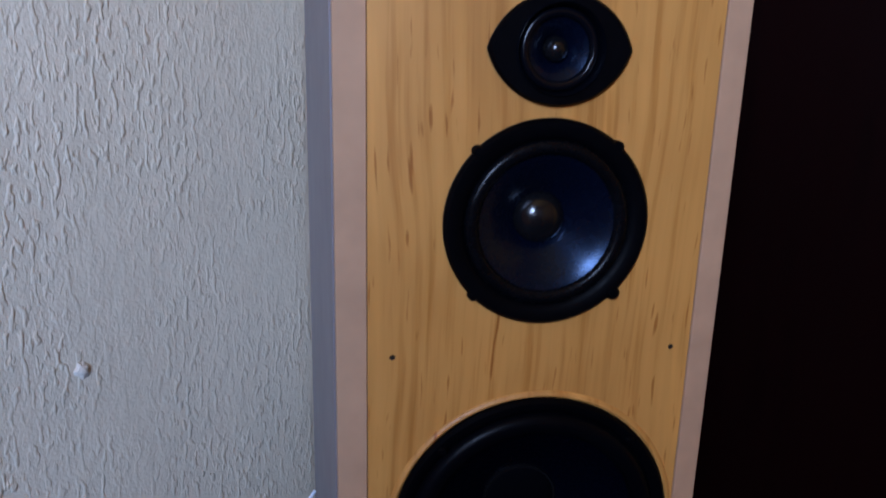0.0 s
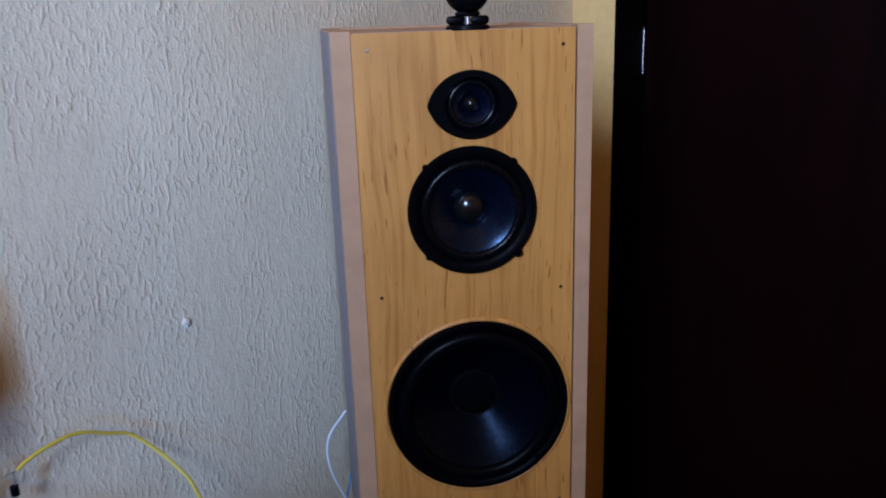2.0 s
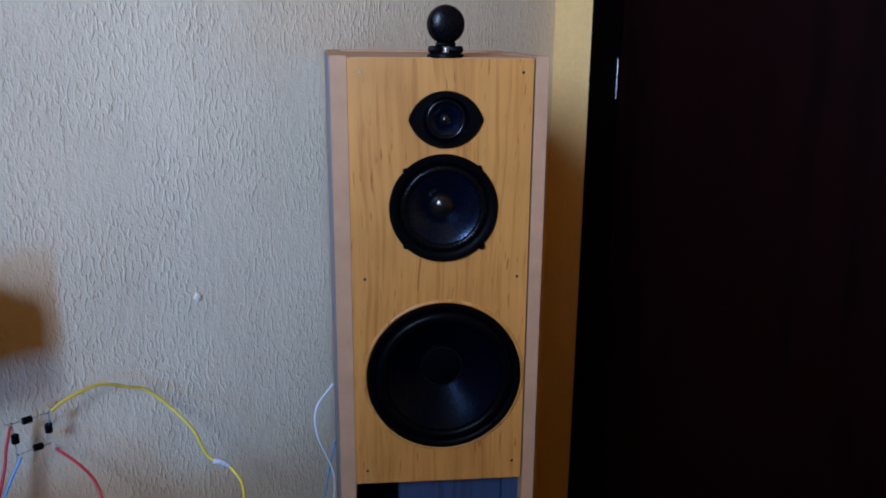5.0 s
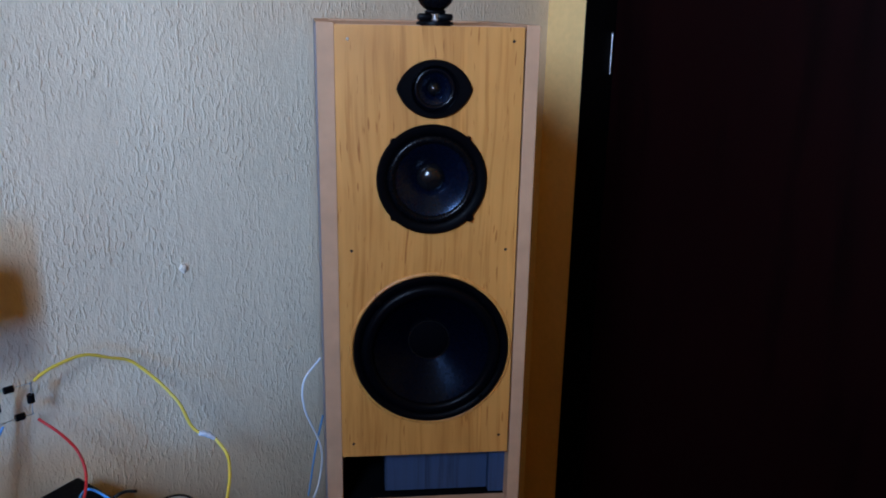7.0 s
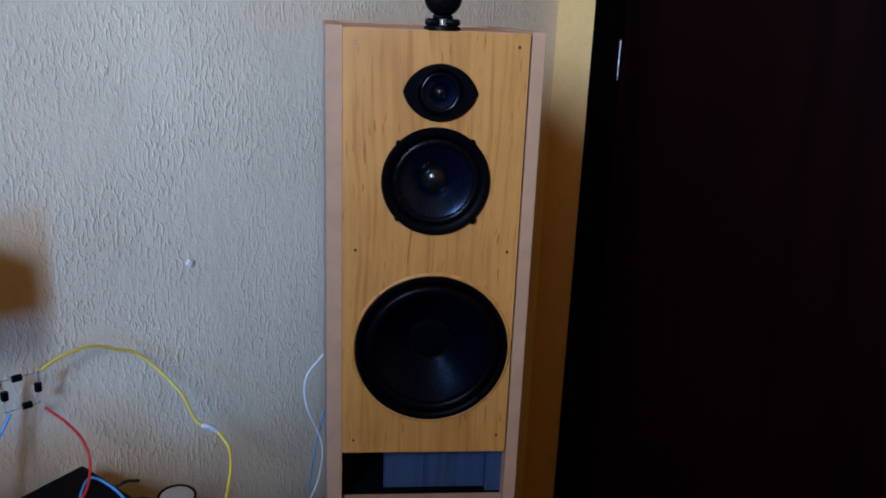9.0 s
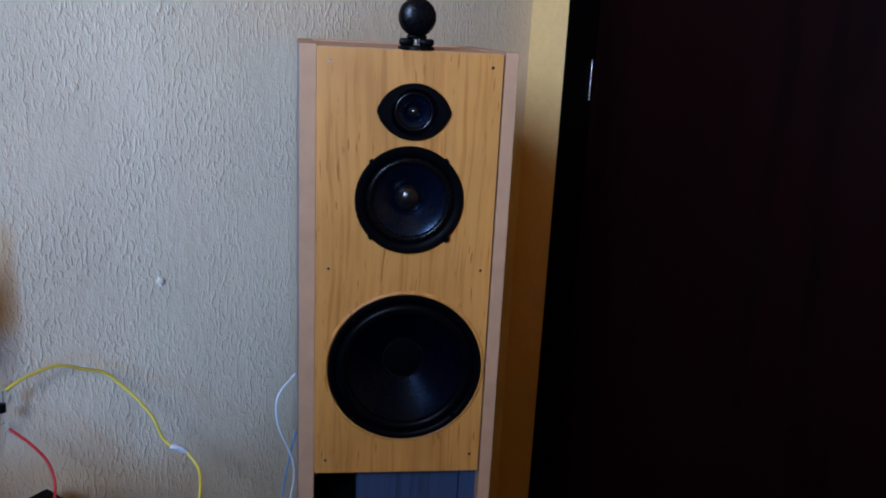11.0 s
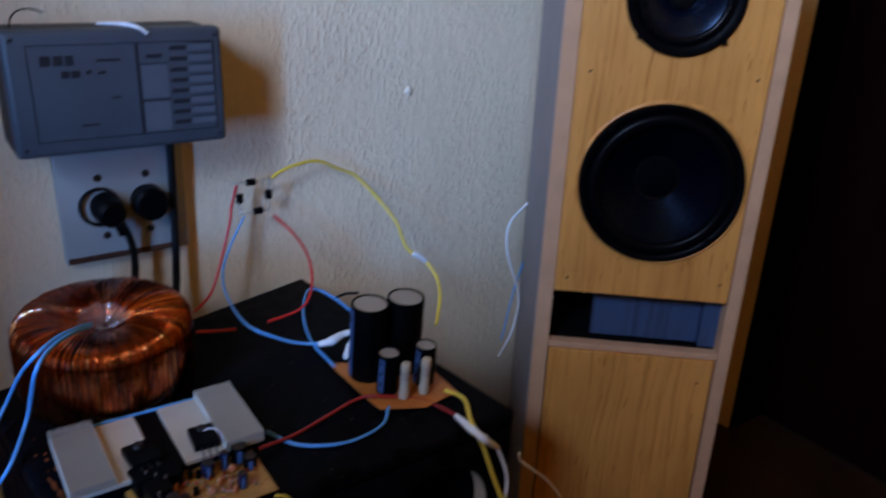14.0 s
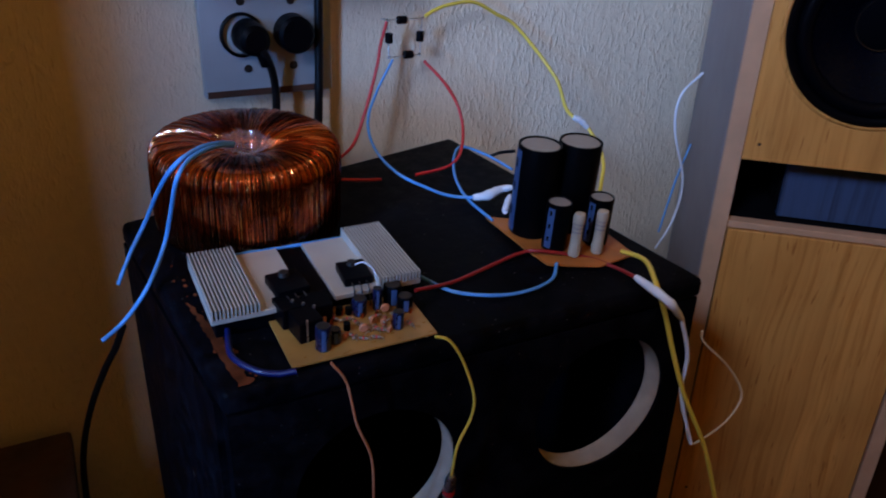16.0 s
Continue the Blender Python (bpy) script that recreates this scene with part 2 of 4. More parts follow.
CORE_ENAMEL = simple("dark_red_enamel", (0.06, 0.010, 0.003), 0.3, 0.6, 0.4, 200)
CHIP = simple("pale_plaster_chip", (0.72, 0.60, 0.46), 0.7, 0, 0.1, 200)
FILM, nt_, b_ = base_material("clear_film", (0.80, 0.78, 0.80), 0.15, 0.5)
b_.inputs["Alpha"].default_value = 0.15
ALU = simple("dull_aluminium", (0.56, 0.49, 0.40), 0.5, 0.4, 0.1, 90, 0.0002)
PHENOLIC = simple("tan_circuit_board", (0.36, 0.17, 0.035), 0.35, 0, 0.25, 120, 0.0002)
PHENOLIC_DARK = simple("orange_brown_circuit_board", (0.42, 0.125, 0.02), 0.5, 0, 0.25, 120, 0.0002)
CAP_BLACK = simple("black_sleeve", (0.0016, 0.0016, 0.0022), 0.35, 0, 0.2, 120, 0, (1, 1, 1), 0.05)
CAP_BLUE = simple("blue_sleeve", (0.0035, 0.007, 0.034), 0.3, 0, 0.2, 120)
CAP_STRIPE = simple("pale_blue_stripe", (0.045, 0.080, 0.17), 0.35, 0, 0.1, 120)
CAP_TOP = simple("pale_grey_top", (0.30, 0.25, 0.20), 0.5, 0.1, 0.1, 200)
RESISTOR = simple("beige_ceramic", (0.42, 0.33, 0.23), 0.55, 0, 0.08, 150)
BAND = simple("grey_band", (0.28, 0.22, 0.2), 0.5, 0, 0.1, 150)
TAPE = simple("white_tape", (0.78, 0.78, 0.8), 0.5, 0, 0.08, 200, 0.0008)
METER_GREY = simple("blue_grey_plastic", (0.043, 0.056, 0.075), 0.5, 0, 0.1, 60, 0.0003)
METER_DARK = simple("dark_meter_line", (0.009, 0.012, 0.018), 0.5, 0, 0.1, 60)
METER_SIDE = simple("near_black_meter_side", (0.010, 0.010, 0.012), 0.55, 0, 0.1, 60)
METER_PALE = simple("pale_meter_label", (0.068, 0.082, 0.104), 0.5, 0, 0.1, 60)
PLATE = simple("grey_metal_plate", (0.37, 0.39, 0.385), 0.45, 0.2, 0.12, 40, 0.0002)
YELLOW = simple("yellow_insulation", (0.76, 0.54, 0.06), 0.4, 0, 0.1, 80)
DARK_RED = simple("dark_red_insulation", (0.26, 0.010, 0.010), 0.4, 0, 0.1, 80)
RED = simple("red_insulation", (0.56, 0.018, 0.020), 0.4, 0, 0.1, 80)
BLUE = simple("blue_insulation", (0.095, 0.30, 0.62), 0.4, 0, 0.1, 80)
NAVY = simple("navy_insulation", (0.003, 0.007, 0.07), 0.4, 0, 0.1, 80)
WHITE_WIRE = simple("white_insulation", (0.72, 0.72, 0.76), 0.4, 0, 0.06, 80)
CREAM_WIRE = simple("cream_insulation", (0.60, 0.42, 0.25), 0.4, 0, 0.08, 80)
ORANGE = simple("orange_insulation", (0.55, 0.2, 0.09), 0.4, 0, 0.1, 80)
BLACK_WIRE = simple("black_insulation", (0.004, 0.004, 0.0045), 0.4, 0, 0.2, 80, 0, (1, 1, 1), 0.2)


# ---- mesh tools ----
def part(name, bm, material, parent=None, label="", m=None, smooth=False):
    me = bpy.data.meshes.new(name)
    bmesh.ops.recalc_face_normals(bm, faces=bm.faces)
    for f in bm.faces:
        f.smooth = smooth
    bm.to_mesh(me)
    bm.free()
    me.materials.append(material)
    if smooth:
        me.set_sharp_from_angle(angle=radians(38))
    ob = new(name, me)
    if parent is not None:
        ob.parent = parent
    if m is not None:
        ob.matrix_basis = m
    if label:
        ob["label"] = label
    return ob


def thing(name, m, label, category, group=""):
    ob = new(name)
    ob.empty_display_size = 0.02
    ob.matrix_basis = m
    return tagged(ob, label, category, group)


def box(x0, x1, y0, y1, z0, z1, bevel=0.0, bm=None, segs=2):
    own = bm is None
    out = bmesh.new()
    vs = [out.verts.new((x, y, z)) for x in (x0, x1) for y in (y0, y1) for z in (z0, z1)]
    for f in ((0, 1, 3, 2), (4, 6, 7, 5), (0, 4, 5, 1), (2, 3, 7, 6), (0, 2, 6, 4), (1, 5, 7, 3)):
        out.faces.new([vs[i] for i in f])
    if bevel:
        bmesh.ops.bevel(out, geom=out.edges[:], offset=bevel, segments=segs, affect="EDGES", profile=0.5)
    if own:
        return out
    me = bpy.data.meshes.new("tmp")
    out.to_mesh(me)
    out.free()
    bm.from_mesh(me)
    bpy.data.meshes.remove(me)
    return bm


def lathe(profile, segs=64, axis="y", bm=None):
    """Turns (radius, height) pairs round an axis."""
    bm = bm or bmesh.new()
    rings = []
    for r, h in profile:
        if r < 1e-6:
            p = (0, h, 0) if axis == "y" else (0, 0, h)
            rings.append([bm.verts.new(p)])
            continue
        ring = []
        for i in range(segs):
            a = 2 * math.pi * i / segs
            c, s = r * math.cos(a), r * math.sin(a)
            ring.append(bm.verts.new((c, h, s) if axis == "y" else (c, s, h)))
        rings.append(ring)
    for a, b in zip(rings, rings[1:]):
        for i in range(segs):
            j = (i + 1) % segs
            if len(a) == 1 and len(b) == 1:
                continue
            if len(a) == 1:
                bm.faces.new((a[0], b[i], b[j]))
            elif len(b) == 1:
                bm.faces.new((a[i], a[j], b[0]))
            else:
                bm.faces.new((a[i], a[j], b[j], b[i]))
    return bm


def smooth_path(pts, steps=8):
    p = [Vector(q) for q in pts]
    p = [p[0] * 2 - p[1], *p, p[-1] * 2 - p[-2]]
    out = []
    for i in range(1, len(p) - 2):
        for k in range(steps):
            t = k / steps
            a, b, c, d = p[i - 1:i + 3]
            out.append(0.5 * (2 * b + (c - a) * t + (2 * a - 5 * b + 4 * c - d) * t * t + (3 * b - a - 3 * c + d) * t ** 3))
    return [*out, p[-2]]


def tube(pts, radius, steps=8, sides=10, bm=None, taper=None):
    bm = bm or bmesh.new()
    path = smooth_path(pts, steps) if steps > 1 else [Vector(q) for q in pts]
    up, rings = Vector((0.31, 0.52, 0.8)), []
    for i, p in enumerate(path):
        way = (path[min(i + 1, len(path) - 1)] - path[max(i - 1, 0)]).normalized()
        side = way.cross(up).normalized()
        up = side.cross(way).normalized()
        r = radius * (taper(i / (len(path) - 1)) if taper else 1)
        rings.append([bm.verts.new(p + r * (math.cos(2 * math.pi * k / sides) * side + math.sin(2 * math.pi * k / sides) * up)) for k in range(sides)])
    for a, b in zip(rings, rings[1:]):
        for k in range(sides):
            bm.faces.new((a[k], a[(k + 1) % sides], b[(k + 1) % sides], b[k]))
    bm.faces.new(rings[0][::-1]), bm.faces.new(rings[-1])
    return bm


def holed_board(x0, x1, z0, z1, y0, y1, holes, segs=64):
    """A board in the xz plane from y0 (front) to y1 with round holes (x, z, r) cut through it."""
    bm = bmesh.new()
    edges = []

    def loop(points):
        vs = [bm.verts.new((x, y0, z)) for x, z in points]
        edges.extend(bm.edges.new((vs[i], vs[(i + 1) % len(vs)])) for i in range(len(vs)))

    loop([(x0, z0), (x1, z0), (x1, z1), (x0, z1)])
    for hx, hz, r in holes:
        loop([(hx + r * math.cos(2 * math.pi * i / segs), hz + r * math.sin(2 * math.pi * i / segs)) for i in range(segs)])
    bmesh.ops.triangle_fill(bm, use_beauty=True, use_dissolve=False, edges=edges)
    ext = bmesh.ops.extrude_face_region(bm, geom=bm.faces[:])
    bmesh.ops.translate(bm, vec=(0, y1 - y0, 0), verts=[v for v in ext["geom"] if isinstance(v, bmesh.types.BMVert)])
    return bm


def structure(name, bm, material, m=None, label="", smooth=False):
    return tagged(part(name, bm, material, None, label, m, smooth), kind="structure")


# ---- the room ----
structure("wall_plaster", box(-1.06, CORNER, 0, 0.15, 0, ROOM_H), PLASTER, WALL, "rough cream plaster wall with vertical dabs")
structure("wall_far_end", box(ROOM_U - 0.2, -1.061, 0.002, 0.15, 0, ROOM_H), ROOM_BOUNCE, WALL)
bm = bmesh.new()
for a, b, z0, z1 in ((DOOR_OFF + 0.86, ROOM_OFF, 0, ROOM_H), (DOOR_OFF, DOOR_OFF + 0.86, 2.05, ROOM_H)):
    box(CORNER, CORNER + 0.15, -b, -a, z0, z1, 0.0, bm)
structure("wall_beyond_door", bm, ROOM_BOUNCE, WALL)
structure("wall_door_side", box(CORNER, CORNER + 0.15, -DOOR_OFF, 0, 0, ROOM_H), PLASTER_BOUNCE, WALL, "smoother cream wall beside the dark door, orange bounce in its colour")
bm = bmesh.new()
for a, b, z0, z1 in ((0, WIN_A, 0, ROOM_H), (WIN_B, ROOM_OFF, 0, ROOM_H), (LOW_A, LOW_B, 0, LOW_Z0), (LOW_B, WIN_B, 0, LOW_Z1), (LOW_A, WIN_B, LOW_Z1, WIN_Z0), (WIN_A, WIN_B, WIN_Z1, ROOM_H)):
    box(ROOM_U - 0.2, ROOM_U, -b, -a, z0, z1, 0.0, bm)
structure("wall_window_side", bm, ROOM_BOUNCE, WALL)
structure("wall_behind", box(ROOM_U - 0.2, CORNER + 0.15, -ROOM_OFF - 0.15, -ROOM_OFF, 0, ROOM_H), ROOM_BOUNCE, WALL)
# Unseen pier and low wall, added to block light from the left and below.
structure("shade_pier", box(-1.12, -1.0, -0.572, 0, 0, ROOM_H), ROOM_BOUNCE, WALL)
structure("shade_low_wall", box(-1.12, -1.0, -2.3, -0.74, 0, 1.20), ROOM_BOUNCE, WALL)
structure("floor", box(ROOM_U - 0.2, CORNER + 0.15, -ROOM_OFF - 0.15, 0.15, -0.1, 0), FLOOR_WOOD, WALL, "dark brown floor")
structure("ceiling", box(ROOM_U - 0.2, CORNER + 0.15, -ROOM_OFF - 0.15, 0.15, ROOM_H, ROOM_H + 0.1), CEILING_BOUNCE, WALL)

# the door, set back in its opening
door = thing("door_1", WALL @ Matrix.Translation((CORNER + DOOR_IN, -DOOR_OFF, 0)), "closed dark mahogany door set back in the wall", "door")
door["kind"] = "structure"
part("door_leaf", box(0, 0.04, -0.80, -0.004, 0.008, 2.02, 0.002), DOOR_WOOD, door)
part("door_jamb", box(-DOOR_IN - 0.001, 0.045, -0.0035, -0.0005, 0, 2.05, 0.0005), JAMB_PAINT, door, "black-brown door lining")
part("door_head", box(-DOOR_IN, 0.045, -0.86, -0.003, 2.022, 2.05, 0.002), JAMB_PAINT, door, "black-brown door lining")
part("door_jamb", box(-DOOR_IN - 0.004, 0.045, -0.86, -0.802, 0, 2.02, 0.002), JAMB_PAINT, door, "black-brown door lining")
hinge = part("hinge", lathe([(0, -0.038), (0.0022, -0.038), (0.0022, 0.038), (0, 0.038)], 12, "z"), STEEL, door, "thin bright steel hinge pin", pose(-0.011, -0.006, 1.032), True)
part("hinge_finial", lathe([(0, -0.003), (0.003, -0.001), (0.003, 0.001), (0, 0.003)], 12, "z"), DARK_SCREW, hinge, "", pose(0, 0, 0.040), True)

# ---- the speaker tower ----
TW, MID, WOOF = (0.004, 1.009), (0.002, 0.907), (0.004, 0.697)
tower = thing("speaker_tower", pose(0, 0, 0), "tall homemade floor speaker of pale veneer and raw board, unfinished", "speaker")
DEPTH, TOP = 0.265, 1.079


def skew(bm):
    """The body runs back a little askew."""
    for v in bm.verts:
        if v.co.y > 0.0:
            v.co.x -= 0.066 * v.co.y
            v.co.z += 0.022 * v.co.y if v.co.z > 1 else 0
    return bm


part("side_panel", skew(box(-0.125, -0.106, 0.0, DEPTH, 0, TOP, 0.0007)), MDF, tower, "raw pinkish board side panel")
part("side_panel", skew(box(0.106, 0.1215, 0.0, DEPTH, 0, TOP, 0.0007)), MDF, tower, "raw pinkish board side panel")
part("top_panel", skew(box(-0.1055, 0.1055, 0.0153, DEPTH - 0.014, TOP - 0.02, TOP - 0.002, 0.0006)), MDF, tower, "raw board top panel")
part("top_rail", skew(box(-0.1055, 0.1055, DEPTH - 0.0138, DEPTH, TOP - 0.03, TOP, 0.001)), MDF, tower, "raw board rail")
# Thin skin over the raw board, coloured as that side looks in shade.
part("side_shade_skin", skew(box(-0.1262, -0.1252, 0.0012, DEPTH - 0.001, 0.001, TOP - 0.0015)), SIDE_SHADE, tower, "thin blue-grey skin carrying the outer side's shade")
part("back_panel", skew(box(-0.1055, 0.1055, DEPTH - 0.013, DEPTH - 0.001, 0.002, TOP - 0.031, 0.001)), MDF, tower, "raw board back panel")
baffle = part("front_baffle", holed_board(-0.1058, 0.1033, 0.5545, 1.0765, -0.003, 0.015,
              [(TW[0], TW[1], 0.026), (MID[0], MID[1], 0.056), (WOOF[0], WOOF[1], 0.084)]), VENEER, tower, "pale oak veneer front baffle with vertical grain")
for x, z, bright in ((-0.0915, 1.0615, 1), (0.0915, 1.0615, 0), (-0.0905, 0.823, 0), (0.091, 0.823, 0), (-0.0915, 0.572, 0), (0.0915, 0.578, 0)):
    part("screw", lathe([(0, -0.0008), (0.0012, -0.0008), (0.0018, 0), (0.0018, 0.004)], 12), STEEL if bright else DARK_SCREW, baffle, "", pose(x, -0.003, z), True)
lower = part("lower_panel", box(-0.1045, 0.1025, -0.002, 0.016, 0.03, 0.4725, 0.001), VENEER, tower, "pale veneer lower front panel")
for x, z in ((0.086, 0.44), (-0.088, 0.1), (0.088, 0.1)):
    part("screw", lathe([(0, -0.0008), (0.0012, -0.0008), (0.0018, 0), (0.0018, 0.004)], 12), DARK_SCREW, lower, "", pose(x, -0.002, z), True)
part("slot_lip", box(-0.1055, 0.1055, 0.0, 0.016, 0.4735, 0.4815, 0.001), MDF, tower, "raw board lip under the open slot")
# Floor, ceiling, deep left back and divider are coloured as the recess's shade.
part("slot_floor", box(-0.1055, 0.1055, 0.0165, 0.15, 0.470, 0.4805, 0.001), SLOT_SHADE, tower)
part("slot_ceiling", box(-0.1055, 0.1055, 0.016, 0.15, 0.5545, 0.566, 0.001), SLOT_SHADE, tower)
part("slot_back", box(-0.052, 0.0835, 0.030, 0.040, 0.482, 0.554, 0.001), CAVITY, tower, "streaked blue-grey board inside the slot")
part("slot_deep_back", box(-0.1055, -0.0530, 0.138, 0.148, 0.482, 0.554, 0.001), SLOT_SHADE, tower)
part("slot_divider", box(-0.0525, -0.0475, 0.0405, 0.137, 0.482, 0.554, 0.001), SLOT_SHADE, tower)
part("slot_side", box(0.084, 0.1055, 0.019, 0.040, 0.482, 0.554, 0.001), CAVITY, tower, "blue-grey batten inside the slot")
part("plinth", box(-0.1055, 0.1055, 0.012, 0.026, 0, 0.029, 0.001), MDF, tower, "raw board plinth")


def driver(name, x, z, r, label, cone_in, depth, surround_r, cap_r, cap_h, segs=72):
    """A round driver: frame, rolled surround, cone and dust cap, on the baffle's face."""
    d = part(name, lathe([(r, 0.0), (r, -0.003), (r - 0.002, -0.0055), (surround_r + 0.004, -0.0055), (surround_r, -0.003), (surround_r - 0.004, 0.004), (cone_in, 0.02)], segs),
             FLANGE, tower, label, pose(x, -0.0032, z), True)
    roll = []
    w = surround_r - cone_in
    for i in range(11):
        a = math.pi * i / 10
        roll.append((cone_in + w / 2 + math.cos(a) * w / 2, -0.002 - math.sin(a) * w * 0.42))
    part("surround", lathe(roll, segs), WOOFER_RUBBER if r > 0.08 else RUBBER, d, "glossy rubber surround", None, True)
    n = 10
    part("cone", lathe([(cone_in + (cap_r * 0.8 - cone_in) * (i / n), -0.002 + depth * (i / n) ** (0.92 if r > 0.08 else 1.18)) for i in range(n + 1)], segs), CONE_DARK if r > 0.08 else CONE, d, "matt black cone", None, True)
    top = depth * 0.82
    part("dust_cap", lathe([(cap_r * math.cos(a), top - cap_h * math.sin(a)) for a in [math.pi / 2 * i / 12 for i in range(12)]] + [(0, top - cap_h)], segs), CAP_MATT if r > 0.08 else DUSTCAP, d, "rounded black dust cap", None, True)
    if r > 0.08:
        part("cap_rim", lathe([(cap_r * 0.97, top + 0.001), (cap_r * 0.99, top - 0.002), (cap_r * 1.04, top - 0.0022), (cap_r * 1.07, top + 0.001)], segs), DUSTCAP, d, "glossy rim of the cap", None, True)
    return d


woofer = driver("woofer", WOOF[0], WOOF[1], 0.0945, "large round black woofer", 0.070, 0.040, 0.085, 0.025, 0.004)
mid = driver("midrange_driver", MID[0], MID[1], 0.0635, "medium round black midrange driver with corner lugs", 0.042, 0.022, 0.051, 0.0165, 0.012)
for k in range(4):
    a = radians(45 + 90 * k + (4 if k == 0 else 0))
    g = 1.15 if k == 3 else 0.85
    part("lug", lathe([(0, -0.0065 * g), (0.0024 * g, -0.0065 * g), (0.0038 * g, -0.005 * g), (0.0042 * g, 0)], 16), FLANGE, mid, "small black mounting lug", pose(0.0622 * math.cos(a), 0, 0.0622 * math.sin(a)), True)
for k in range(4):
    a = radians(45 + 90 * k)
    part("bolt", lathe([(0, -0.0075), (0.002, -0.0075), (0.0032, -0.006), (0.0035, -0.005)], 14), FLANGE, woofer, "small dark bolt", pose(0.0885 * math.cos(a), 0, 0.0885 * math.sin(a)), True)

part("baffle_lip", lathe([(0.0948, 0.001), (0.0950, -0.0010), (0.0962, -0.0019), (0.0978, -0.0016), (0.0992, -0.0002), (0.0996, 0.001)], 96), VENEER, baffle, "rounded lip of the routed woofer seat", pose(WOOF[0], -0.003, WOOF[1]), True)

# tweeter on its pointed oval plate
bm = bmesh.new()
half_w, half_h = 0.0428, 0.0322
rad = (half_w ** 2 + half_h ** 2) / (2 * half_h)
arc = math.asin(half_w / rad) * 0.985
outline = []
for s in (1, -1):
    for i in range(33):
        a = -arc + 2 * arc * i / 32
        outline.append((s * rad * math.sin(a), s * (rad * math.cos(a) - (rad - half_h))))
rings = []
for scale, y in ((1.0, 0.0), (1.0, -0.0025), (0.955, -0.0045)):
    rings.append([bm.verts.new((p * scale, y, q * scale)) for p, q in outline])
m_ = len(outline)
inner = []
for p, q in outline:
    a = math.atan2(q, p)
    inner.append(bm.verts.new((0.0255 * math.cos(a), -0.0045, 0.0255 * math.sin(a))))
deep = [bm.verts.new((v.co.x * 0.95, 0.003, v.co.z * 0.95)) for v in inner]
rings += [inner, deep]
for a, b in zip(rings, rings[1:]):
    for i in range(m_):
        bm.faces.new((a[i], a[(i + 1) % m_], b[(i + 1) % m_], b[i]))
tweet = part("tweeter", bm, FLANGE, tower, "small black tweeter on a pointed oval plate", pose(TW[0], -0.0032, TW[1]), True)
part("ring", lathe([(0.0268, -0.0044), (0.0258, -0.0062), (0.0248, -0.0040), (0.0238, 0.0020)], 56), TWEETER_GLOSS, tweet, "glossy black rim", None, True)
part("surround", lathe([(0.0208 + 0.0030 * math.cos(a), 0.0015 - 0.0030 * math.sin(a)) for a in [math.pi * i / 10 for i in range(11)]], 56), TWEETER_GLOSS, tweet, "glossy rolled surround", None, True)
part("cone", lathe([(0.0178, 0.0015), (0.0150, 0.0032), (0.0120, 0.0056), (0.0090, 0.0086), (0.0070, 0.0110)], 56), CONE, tweet, "matt black cone", None, True)
part("dust_cap", lathe([(0.0076 * math.cos(a), 0.0098 - 0.0085 * math.sin(a)) for a in [math.pi / 2 * i / 10 for i in range(10)]] + [(0, 0.0013)], 40), DUSTCAP, tweet, "rounded black cap", None, True)

# the ball on top
ball = thing("ball_tweeter", pose(0.006, 0.028, TOP - 0.004), "black ball tweeter on a small bracket foot", "tweeter")
part("foot", lathe([(0, 0), (0.0205, 0), (0.0215, 0.003), (0.0205, 0.006), (0.015, 0.0075), (0, 0.0075)], 40, "z"), BLACK_PLASTIC, ball, "", None, True)
for s in (-1, 1):
    part("bracket_cheek", box(s * 0.0115 - 0.0085, s * 0.0115 + 0.0085, -0.008, 0.008, 0.007, 0.0150, 0.003), BLACK_PLASTIC, ball, "", None, True)
part("stem", lathe([(0, 0.007), (0.0022, 0.007), (0.0022, 0.022), (0, 0.022)], 16, "z"), STEEL, ball, "bright steel stem", None, True)
part("yoke", box(-0.0115, 0.0115, -0.007, 0.007, 0.0145, 0.0190, 0.002), BLACK_PLASTIC, ball, "", None, True)
part("globe", lathe([(0.0217 * math.cos(a), 0.0385 + 0.0217 * math.sin(a)) for a in [-math.pi / 2 + math.pi * i / 24 for i in range(25)]], 48, "z"), BLACK_PLASTIC, ball, "round black shell", None, True)
part("grille", lathe([(0.0175, -0.0145), (0.0185, -0.0160), (0.0165, -0.0172), (0.009, -0.0190), (0, -0.0198)], 40), RUBBER, ball, "dark front grille", pose(0, -0.002, 0.0388), True)

# ---- the old black cabinet along the wall ----
B_FRONT, SLOPE = 0.375, 0.075


def top_z(off):
    return 0.515 + (B_FRONT - off) * SLOPE


def on_box(u, off, h=0.0, turn=0.0):
    return on_wall(u, off, top_z(off) + h) @ pose(0, 0, 0, math.degrees(math.atan(SLOPE)), 0, turn)


cab = thing("old_cabinet", on_wall(0, 0, 0), "scuffed black vinyl speaker cabinet with empty round holes", "cabinet")
TH = 0.018
# plan of the top, askew to the wall: front left, front right, back right, back left
PLAN = [(-0.513, 0.374), (-0.103, 0.376), (-0.171, 0.025), (-0.5425, 0.115)]


def prism(plan, low, high):
    """A slab over a plan of (u, off) corners, between two heights that may follow off."""
    out = bmesh.new()
    lo = [out.verts.new((u, -off, low(off))) for u, off in plan]
    hi = [out.verts.new((u, -off, high(off))) for u, off in plan]
    out.faces.new(lo[::-1]), out.faces.new(hi)
    for i in range(len(plan)):
        j = (i + 1) % len(plan)
        out.faces.new((lo[i], lo[j], hi[j], hi[i]))
    return out


